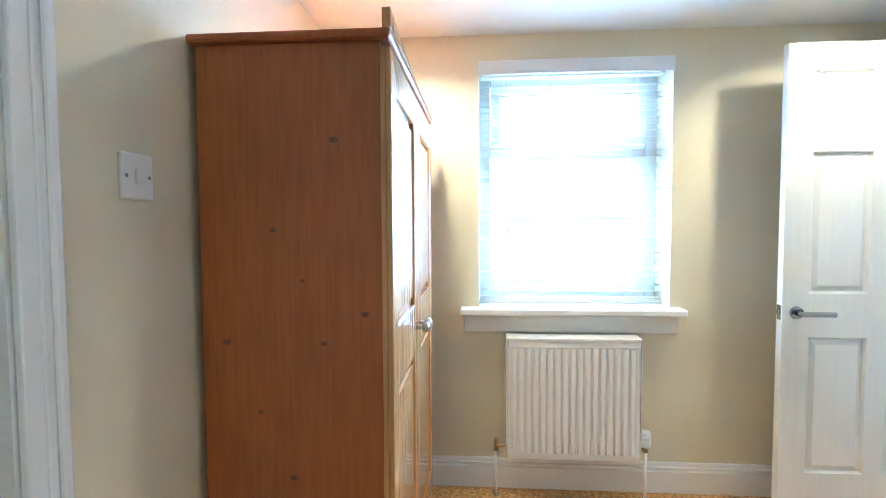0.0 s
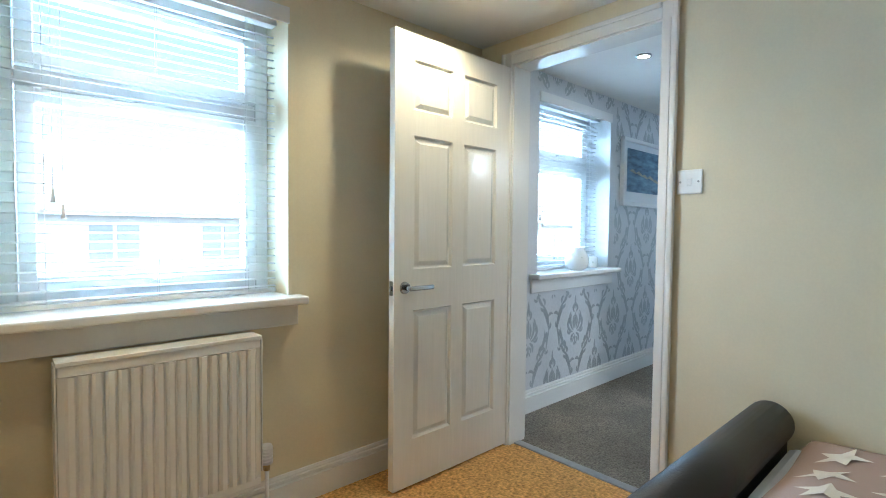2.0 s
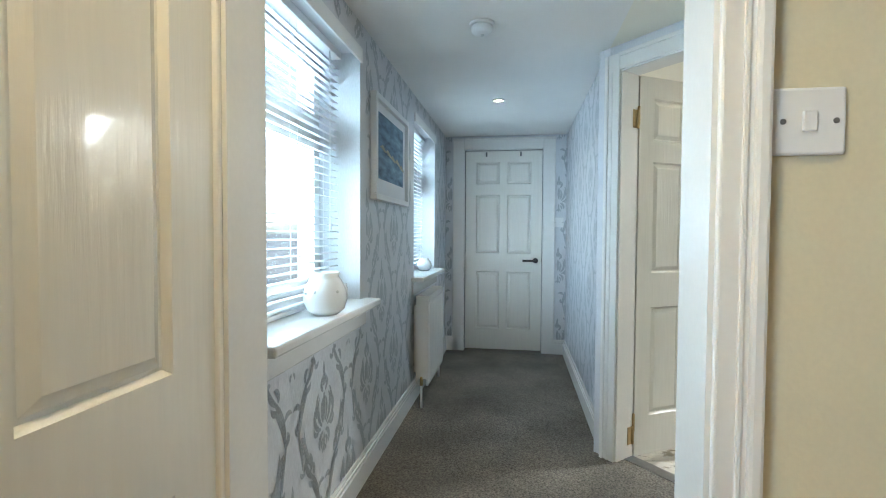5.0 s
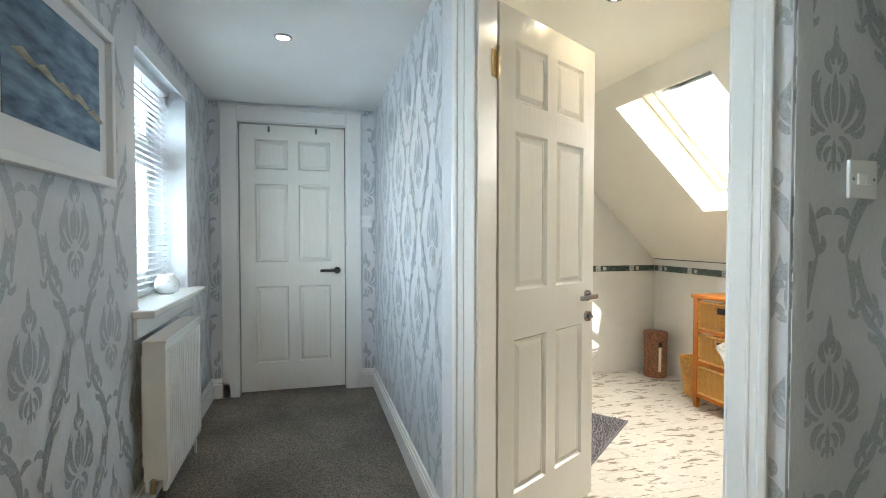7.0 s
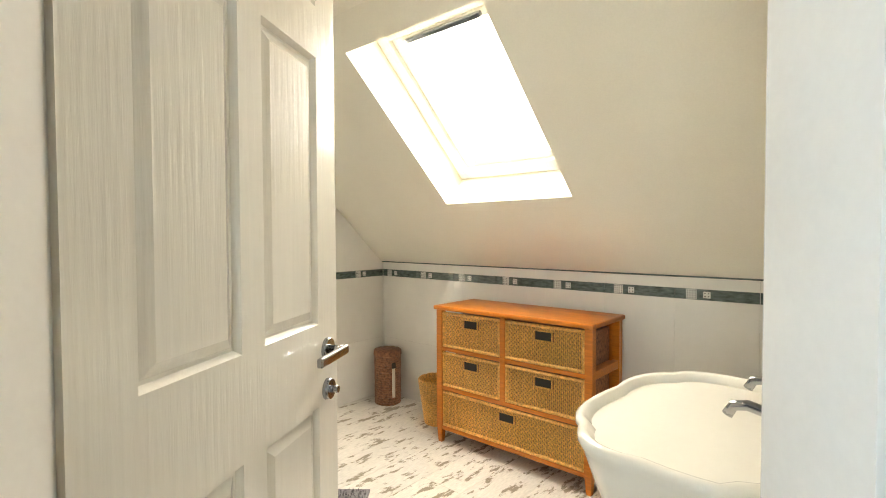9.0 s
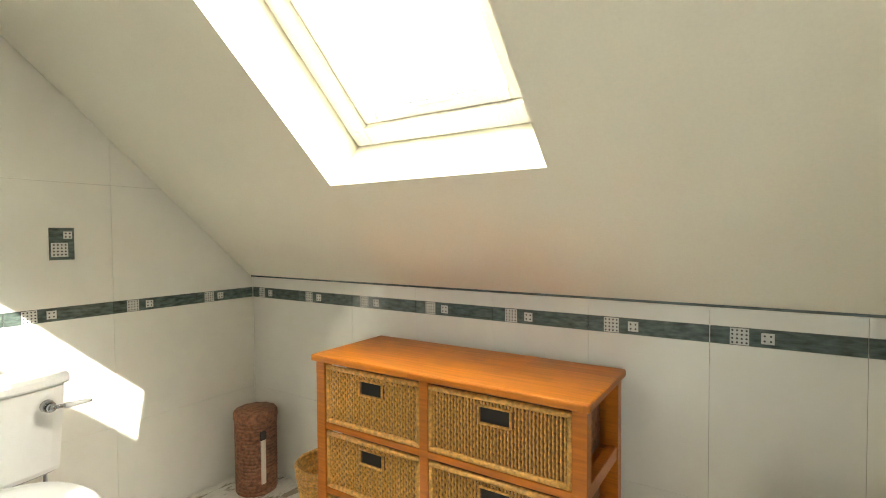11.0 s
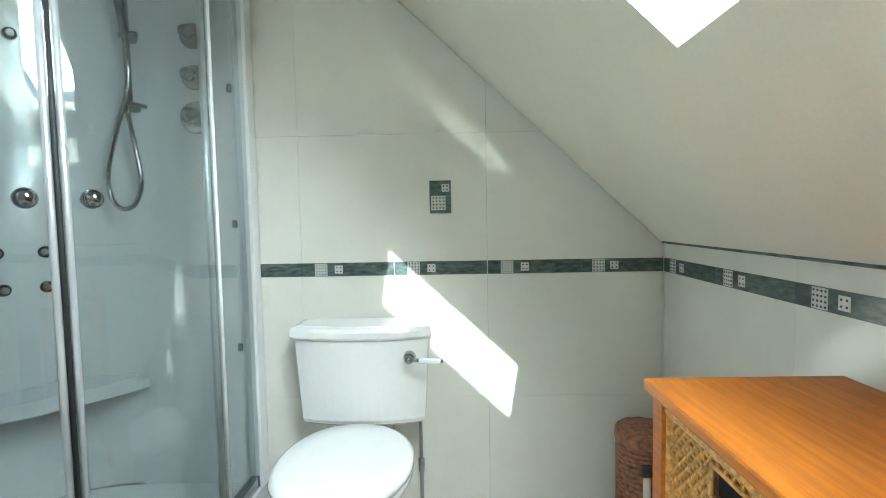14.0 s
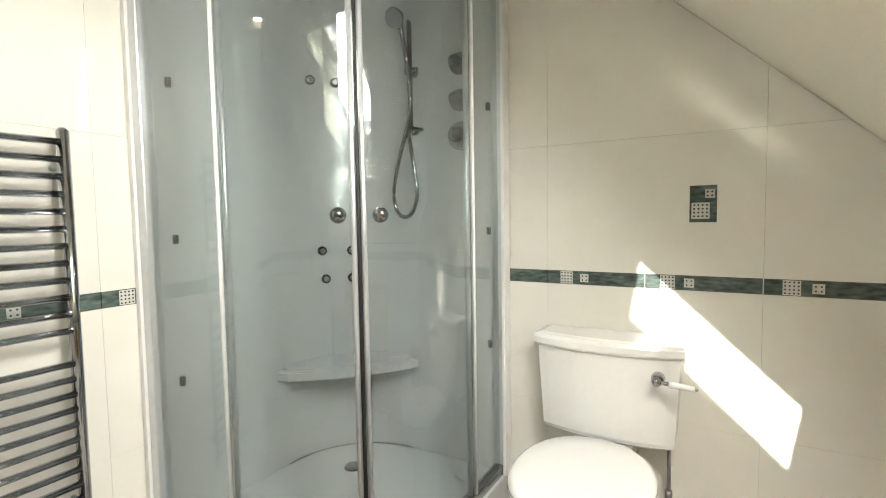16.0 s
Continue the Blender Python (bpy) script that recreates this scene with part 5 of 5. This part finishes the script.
# glass scales with padded handles leaning by the wall
for k, (x0, x1) in enumerate(((3.565, 3.80), (3.36, 3.55))):
    tote = thing("tote_bag", pose((x0 + x1) / 2, -1.34, F2), "grey clear plastic bag with black padded handles", "bag", "bags by the wall")
    w2 = (x1 - x0) / 2
    bm = bmesh.new()
    loft(bm, [[Vector((-w2 * s_, -0.07 * s_, z)), Vector((w2 * s_, -0.07 * s_, z)), Vector((w2 * s_, 0.07 * s_, z)), Vector((-w2 * s_, 0.07 * s_, z))] for z, s_ in ((0.0, 0.9), (0.02, 0.95), (0.48, 1.0))], smooth=False)
    part("body", bm, M_RUG, tote, "grey bag body")
    pts = [(-w2 * 0.75, 0.06, 0.47)] + [(-w2 * 0.72 * math.cos(math.pi * i / 12), 0.06, 0.48 + 0.10 * math.sin(math.pi * i / 12)) for i in range(13)] + [(w2 * 0.75, 0.06, 0.47)]
    bm = bmesh.new()
    tube(bm, pts, 0.006)
    part("handle_cord", bm, M_CHROME, tote)
    bm = bmesh.new()
    tube(bm, pts[4:12], 0.014, 10)
    part("handle_grip", bm, M_RUBBER, tote, "black padded grip")

# ladder towel rail
TX0, TX1, TY = 4.40, 4.865, 0.875
rail = thing("towel_rail", pose(0, 0, 0), "chrome ladder towel rail on the tiled wall", "towel rail")
for x in (TX0, TX1):
    bm = bmesh.new()
    cyl(bm, (x, TY, 0.22), (x, TY, 1.375), 0.0155, seg=18)
    cyl(bm, (x, TY, 1.375), (x, TY, 1.385), 0.0155, 0.008, 18)
    part("upright", bm, M_CHROME, rail)
    for z in (0.32, 1.28):
        bm = bmesh.new()
        cyl(bm, (x, TY, z), (x, 0.95, z), 0.009, seg=12)
        part("wall_bracket", bm, M_CHROME, rail)
zz = [1.345 - 0.047 * i for i in range(12)] + [0.735 - 0.043 * i for i in range(12)]
bm = bmesh.new()
cyl(bm, (TX0 + 0.01, TY - 0.006, 0), (TX1 - 0.01, TY - 0.006, 0), 0.0095, seg=12)
rung_me = mesh_of("rung", bm, M_CHROME)
for z in zz:
    o = new("rung", rung_me)
    o.parent = rail
    o.location = (0, 0, z)

# ---- shower cabin ----
SX, SY0, SY1, SE = 5.10, 0.10, 0.945, 6.065
ARC_C, ARC_R = (5.65, 0.65), 0.55


def front_line(n=20, inset=0.0):
    """The curved front from the north wall round to the east wall."""
    pts = [(SX + inset, SY1)]
    for i in range(n + 1):
        a = math.pi + (math.pi / 2) * i / n
        pts.append((ARC_C[0] + (ARC_R - inset) * math.cos(a), ARC_C[1] + (ARC_R - inset) * math.sin(a)))
    pts.append((SE, SY0 + inset))
    return pts


def band(bm, pts, z0, z1, thick, mi=0):
    """An upright strip of some thickness along a plan line."""
    loops = []
    for i, p in enumerate(pts):
        d = Vector((pts[min(i + 1, len(pts) - 1)][0] - pts[max(i - 1, 0)][0], pts[min(i + 1, len(pts) - 1)][1] - pts[max(i - 1, 0)][1], 0)).normalized()
        n = Vector((-d.y, d.x, 0)) * thick / 2
        b = Vector((p[0], p[1], 0))
        loops.append([b + n + Vector((0, 0, z0)), b + n + Vector((0, 0, z1)), b - n + Vector((0, 0, z1)), b - n + Vector((0, 0, z0))])
    loft(bm, loops, mi, smooth=False)


cabin = thing("shower_cabin", pose(0, 0, 0), "curved glass shower cabin with a white moulded back", "shower")
bm = bmesh.new()
outer = front_line(20, -0.03)
prism(bm, outer + [(SE, SY1)], lambda a, b, d: (a, b, F2 + d), 0.11)
part("tray", bm, M_ACRYL, cabin, "white shower tray")
bm = bmesh.new()
inner = front_line(20, 0.04)
prism(bm, [(min(x, 6.0), min(y, 0.90)) for x, y in inner] + [(6.0, 0.90)], lambda a, b, d: (a, b, F2 + 0.11 + d), 0.004)
part("tray_floor", bm, M_ACRYL, cabin)
bm = bmesh.new()
cyl(bm, (5.76, 0.66, F2 + 0.112), (5.76, 0.66, F2 + 0.12), 0.04, 0.036, 24)
part("drain", bm, M_DARK_CHROME, cabin, "round chrome drain")


def back_line(k=0.0, n=12):
    pts = [(SX + 0.03, SY1 - 0.015 - k)]
    R = 0.38
    for i in range(n + 1):
        a = math.pi / 2 - (math.pi / 2) * i / n
        pts.append((SE - 0.03 - R - k + R * math.cos(a), SY1 - 0.02 - R - k + R * math.sin(a)))
    pts.append((SE - 0.03 - k, SY0 + 0.02))
    return pts


bm = bmesh.new()
levels = [(F2 + 0.10, 0.0), (0.46, 0.0), (0.50, 0.004), (1.36, 0.004), (1.38, 0.0), (1.80, 0.0), (1.95, 0.04), (2.04, 0.12), (2.07, 0.30)]
rows_ = [[bm.verts.new((x, y, z)) for x, y in back_line(k)] for z, k in levels]
for a, b in zip(rows_, rows_[1:]):
    for i in range(len(a) - 1):
        bm.faces.new((a[i], a[i + 1], b[i + 1], b[i])).smooth = True
part("back_shell", bm, M_ACRYL, cabin, "white moulded back wall")
bm = bmesh.new()
band(bm, back_line(0.006)[1:-1], F2 + 0.112, F2 + 0.118, 0.004)
part("tray_joint", bm, M_STEEL, cabin, "dark sealed joint round the tray")
bm = bmesh.new()
prism(bm, front_line(20, 0.0) + [(SE, SY1)], lambda a, b, d: (a, b, 2.075 + d), 0.03)
part("roof", bm, M_ACRYL, cabin)
bm = bmesh.new()
sp = [(5.60, 0.928), (5.61, 0.87), (5.67, 0.79), (5.76, 0.70), (5.85, 0.62), (5.93, 0.56), (5.99, 0.52), (6.034, 0.50)]
arcp = back_line(0.0)[1:-1][::-1]
prism(bm, sp + arcp, lambda a, b, d: (a, b, 0.455 + d), 0.05)
bmesh.ops.bevel(bm, geom=[e for e in bm.edges if abs(e.verts[0].co.z - e.verts[1].co.z) < 1e-4 and e.verts[0].co.z > 0.49], offset=0.018, segments=3, affect="EDGES")
part("seat", bm, M_ACRYL, cabin, "moulded corner seat")
# metal frame
bm = bmesh.new()
band(bm, front_line(), F2 + 0.11, F2 + 0.15, 0.035)
part("bottom_rail", bm, M_CHROME, cabin, "curved chrome rail")
bm = bmesh.new()
band(bm, front_line(), 2.03, 2.075, 0.035)
part("top_rail", bm, M_CHROME, cabin)
for dims in ((SX - 0.022, SY1 - 0.06, F2 + 0.11, SX + 0.022, SY1 - 0.018, 2.05), (SE - 0.05, SY0 - 0.022, F2 + 0.11, SE - 0.004, SY0 + 0.022, 2.05)):
    boxpart("wall_post", dims, M_SATIN, cabin, bevel=0.004)
boxpart("wall_profile", (SX - 0.03, SY1 - 0.018, F2 + 0.11, SX + 0.03, SY1 + 0.002, 2.05), M_UPVC, cabin)
boxpart("wall_profile", (SE - 0.06, SY0 - 0.034, F2 + 0.11, SE - 0.002, SY0 - 0.022, 2.05), M_UPVC, cabin)


def on_arc(deg, off=0.0):
    a = radians(deg)
    return ARC_C[0] + (ARC_R + off) * math.cos(a), ARC_C[1] + (ARC_R + off) * math.sin(a)


def arc_pts(d0, d1, off, n=10):
    return [on_arc(d0 + (d1 - d0) * i / n, off) for i in range(n + 1)]


Z0, Z1 = F2 + 0.15, 2.03
for pts, nm in (([(SX, SY1 - 0.06), (SX, ARC_C[1]), *arc_pts(180, 192, 0)], "fixed_pane"), (arc_pts(190, 231, 0.014), "sliding_door"), (arc_pts(232, 270, 0.014) + [(5.765, SY0 - 0.014)], "sliding_door"), ([(5.74, SY0), (5.9, SY0), (SE - 0.05, SY0)], "fixed_pane")):
    bm = bmesh.new()
    band(bm, pts, Z0, Z1, 0.006)
    part(nm, bm, M_SHOWER, cabin, "clear curved glass panel")
for deg, off, r, m_ in ((192, 0, 0.009, M_SATIN), (270, 0, 0.010, M_SATIN), (190.5, 0.014, 0.006, M_UPVC), (272, 0.014, 0.007, M_UPVC), (230, 0.014, 0.008, M_SATIN), (233, 0.014, 0.008, M_SATIN)):
    x, y = on_arc(deg, off)
    x += 0.105 if deg > 260 else 0.0
    bm = bmesh.new()
    cyl(bm, (x, y, Z0), (x, y, Z1), r, seg=10)
    part("upright_bar", bm, m_, cabin)
x, y = on_arc(231.5, 0.014)
bm = bmesh.new()
cyl(bm, (x, y, Z0), (x, y, Z1), 0.006, seg=8)
part("seal_strip", bm, M_RUBBER, cabin, "black rubber seal")
for deg in (225.5, 237.0):
    (x0, y0), (x1, y1) = on_arc(deg, 0.0), on_arc(deg, 0.05)
    bm = bmesh.new()
    cyl(bm, (x0, y0, 1.135), (x1, y1, 1.135), 0.010, seg=12)
    (x2, y2) = on_arc(deg, 0.042)
    cyl(bm, (x2, y2, 1.135), (x1, y1, 1.135), 0.023, 0.021, 24)
    ball(bm, (x1, y1, 1.135), 0.0205, (1, 1, 1))
    part("door_knob", bm, M_DARK_CHROME, cabin, "round chrome door knob")


def dial(y, z, r, label):
    bm = bmesh.new()
    cyl(bm, (6.033, y, z), (6.018, y, z), r, r * 0.92, 28)
    cyl(bm, (6.02, y, z), (5.972, y, z), r * 0.55, r * 0.48, 20)
    ball(bm, (5.972, y, z), r * 0.48, (0.5, 1, 1))
    cyl(bm, (5.985, y, z), (5.985, y - r * 0.9, z - r * 0.2), 0.006, seg=8)
    part("control_dial", bm, M_DARK_CHROME, cabin, label)


dial(0.268, 1.755, 0.046, "chrome shower dial")
dial(0.268, 1.607, 0.046, "chrome shower dial")
dial(0.266, 1.462, 0.060, "large chrome shower dial")


def jet(x, y, z, dx, dy, r=0.022):
    bm = bmesh.new()
    v = Vector((dx, dy, 0)).normalized()
    p_ = Vector((x, y, z))
    cyl(bm, p_ + v * -0.004, p_ + v * 0.010, r, r * 0.9, 20, mi=0)
    cyl(bm, p_ + v * 0.008, p_ + v * 0.020, r * 0.55, r * 0.5, 16, mi=1)
    part("body_jet", bm, [M_DARK_CHROME, M_STEEL], cabin, "round chrome body jet")


for x, y, z in ((5.806, 0.887, 1.731), (5.899, 0.829, 1.731), (5.834, 0.873, 0.985), (5.846, 0.866, 0.858), (5.938, 0.791, 0.983), (5.938, 0.791, 0.858)):
    jet(x, y, z, 5.65 - x, 0.54 - y)
for z in (1.55, 1.07, 0.62):
    for x, y in ((5.115, 0.79), (5.97, 0.115)):
        bm = bmesh.new()
        cyl(bm, (x, y, z - 0.014), (x, y, z + 0.014), 0.009, seg=10)
        part("pane_clip", bm, M_DARKMETAL, cabin, "small dark pane roller")
bm = bmesh.new()
cyl(bm, (5.995, 0.49, 1.48), (5.995, 0.49, 2.05), 0.011, seg=14)
for z in (1.50, 2.03):
    cyl(bm, (5.995, 0.49, z), (6.034, 0.49, z), 0.016, seg=14)
part("riser_rail", bm, M_DARK_CHROME, cabin, "chrome riser rail")
bm = bmesh.new()
cyl(bm, (6.0, 0.47, 1.74), (5.95, 0.47, 1.74), 0.020, 0.017, 16)
cyl(bm, (5.96, 0.49, 1.74), (5.96, 0.43, 1.74), 0.011, seg=12)
part("head_bracket", bm, M_DARK_CHROME, cabin)
bm = bmesh.new()
tube(bm, [(5.955, 0.465, 1.70), (5.945, 0.475, 1.80), (5.93, 0.485, 1.90), (5.91, 0.487, 1.95)], 0.010, 10)
cyl(bm, (5.92, 0.487, 1.955), (5.885, 0.487, 1.935), 0.022, 0.042, 24)
cyl(bm, (5.885, 0.487, 1.935), (5.878, 0.487, 1.931), 0.042, 0.040, 24)
part("shower_head", bm, M_DARK_CHROME, cabin, "chrome hand shower head")
bm = bmesh.new()
hose = [(5.955, 0.465, 1.70), (5.955, 0.462, 1.62), (5.955, 0.478, 1.52), (5.955, 0.512, 1.42), (5.955, 0.548, 1.30), (5.955, 0.558, 1.22), (5.955, 0.542, 1.155), (5.955, 0.505, 1.13), (5.955, 0.462, 1.15), (5.955, 0.438, 1.22), (5.955, 0.445, 1.30), (5.96, 0.468, 1.42), (5.97, 0.482, 1.50), (6.0, 0.462, 1.505), (6.03, 0.45, 1.505)]
smooth_hose = []
for i in range(len(hose) - 1):
    p0, p1, p2, p3 = (Vector(hose[max(0, min(len(hose) - 1, i + k))]) for k in (-1, 0, 1, 2))
    for s_ in range(6):
        t = s_ / 6
        smooth_hose.append(0.5 * ((2 * p1) + (p2 - p0) * t + (2 * p0 - 5 * p1 + 4 * p2 - p3) * t * t + (3 * p1 - p0 - 3 * p2 + p3) * t ** 3))
tube(bm, smooth_hose, 0.0085, 10)
part("hose", bm, M_DARK_CHROME, cabin, "ribbed metal shower hose")


# ---- tiles, laid last ----
TILE_Z = [F2, 0.391, 0.863, 0.914, 1.393, 1.893, 2.36]


def tiled(parent, place, joints, slope=None, top=CEIL, skip=()):
    """Wall tiles with recessed joints and a decorated border row; place(a, z, d) puts them d metres proud."""
    g = 0.0004
    wide = [a for i, a in enumerate(joints) if i not in skip]
    spans = [(a, b, True) for a, b in zip(joints, joints[1:])] + [(a, b, False) for a, b in zip(wide, wide[1:])]
    for a, b, in_border in spans:
        for z0, z1 in zip(TILE_Z, TILE_Z[1:]):
            z1 = min(z1, top)
            if z1 - z0 < 0.01 or in_border != (abs(z0 - 0.863) < 1e-3):
                continue
            poly = [(a + g, z0 + g), (b - g, z0 + g), (b - g, z1 - g), (a + g, z1 - g)]
            if slope:
                poly = clip_low(poly, slope)
            if len(poly) < 3:
                continue
            border = abs(z0 - 0.863) < 1e-3
            if border:
                poly = [(p + (0.0012 if p < (a + b) / 2 else -0.0012), q) for p, q in poly]
            bm = bmesh.new()
            prism(bm, poly, lambda p, q, d: place(p, q, d), 0.011 if not border else 0.012)
            if not border:
                part("tile", bm, M_TILE, parent)
                continue
            w = b - a
            if w > 0.3:
                for c, hw, n, step in ((0.21, 0.0235, 4, 0.0115), (0.40, 0.0155, 2, 0.0145)):
                    x, z = a + c * w, (z0 + z1) / 2
                    prism(bm, [(x - hw, z - hw), (x + hw, z - hw), (x + hw, z + hw), (x - hw, z + hw)], lambda p, q, d: place(p, q, 0.0105 + d), 0.0022, 1)
                    for i in range(n):
                        for j in range(n):
                            u, v = x + (i - (n - 1) / 2) * step, z + (j - (n - 1) / 2) * step
                            rr = 0.0030
                            prism(bm, [(u + rr * math.cos(k * 1.047), v + rr * math.sin(k * 1.047)) for k in range(6)], lambda p, q, d: place(p, q, 0.0127 + d), 0.0009, 2)
            part("border_tile", bm, [M_SLATE, M_INSET, M_RUBBER], parent, "green slate border tile with pale dotted insets")


def by_name(n):
    return bpy.data.objects[n]


J = 0.3536
# along each wall a runs to the viewer's right
tiled(by_name("wall_bath_east"), lambda a, z, d: (6.082 - d, -a, z), [-0.948] + [0.09 - J * 2 + J * k for k in range(0, 6)] + [1.459], slope=lambda a, z: z - (0.97 + 0.934 * (-a + 1.455)) + 0.002, skip=(2, 4, 6))
tiled(by_name("wall_bath_south"), lambda a, z, d: (-a, -1.472 + d, z), [-6.07] + [-5.715 + J * k for k in range(7)] + [-3.25], top=0.972, skip=(1,))
tiled(by_name("wall_bath_north"), lambda a, z, d: (a, 0.962 - d, z), [3.96] + [4.97 - J * 2 + J * k for k in range(4)] + [6.07], skip=(2, 4))
tiled(by_name("wall_bath_west"), lambda a, z, d: (3.238 + d, a, z), [-1.459] + [-1.459 + J * k for k in range(1, 6)] + [0.46], slope=lambda a, z: z - (0.97 + 0.934 * (a + 1.455)) + 0.002, skip=(1, 3, 5))
bm = bmesh.new()
box(bm, 3.25, -1.461, 0.968, 6.07, -1.449, 0.982, bevel=0.003)
solid("trim_tile_edge", bm, M_SLATE, "dark green tile edging under the slope", "tile trim", kind="structure")
bm = bmesh.new()
prism(bm, [(0.553, 1.218), (0.634, 1.218), (0.634, 1.095), (0.553, 1.095)][::-1], lambda a, z, d: (6.0715 - d, -0.03 - a, z), 0.003)
for cx, cz, hw, n, step in ((0.586, 1.134, 0.027, 4, 0.0125), (0.613, 1.190, 0.014, 2, 0.013)):
    prism(bm, [(cx - hw, cz - hw), (cx + hw, cz - hw), (cx + hw, cz + hw), (cx - hw, cz + hw)], lambda a, z, d: (6.069 - d, -0.03 - a, z), 0.002, 1)
    for i in range(n):
        for j in range(n):
            u, v = cx + (i - (n - 1) / 2) * step, cz + (j - (n - 1) / 2) * step
            prism(bm, [(u + 0.0035 * math.cos(k * 1.047), v + 0.0035 * math.sin(k * 1.047)) for k in range(6)], lambda a, z, d: (6.0673 - d, -0.03 - a, z), 0.0009, 2)
part("feature_tile", bm, [M_SLATE, M_INSET, M_RUBBER], by_name("wall_bath_east"), "green slate feature tile with dotted insets")

# bathroom boards
bm = bmesh.new()
prism(bm, [(3.15, -1.47), (6.08, -1.47), (6.08, 0.96), (3.84, 0.96), (3.31, 0.50), (3.15, 0.50)], lambda a, b, d: (a, b, -0.12 + d), 0.12 + F2 - 0.006)
floor_bath = solid("floor_bathroom", bm, M_GROUT, "white-washed distressed board floor", "floor", kind="structure")
rg = random.Random(11)
PWD, k = 0.235, 0
x = 3.25
while x < 6.07:
    y = -1.46 - rg.uniform(0, 0.9)
    x1 = min(6.07, x + PWD)
    while y < 0.95:
        y1 = y + 0.95
        ya, yb = max(-1.459, y), min(0.95, y1)
        poly = [(x + 0.001, ya + 0.001), (x1 - 0.001, ya + 0.001), (x1 - 0.001, yb - 0.001), (x + 0.001, yb - 0.001)]
        # cut by the corner wall
        poly = clip_low(poly, lambda a, b: (b - 0.53) * 0.53 - (a - 3.30) * 0.45)
        if yb - ya > 0.02 and len(poly) > 2:
            bm = bmesh.new()
            prism(bm, poly, lambda a, b, d: (a, b, F2 - 0.006 + d), 0.006)
            part("board", bm, M_BOARD, floor_bath)
        y = y1
    x += PWD
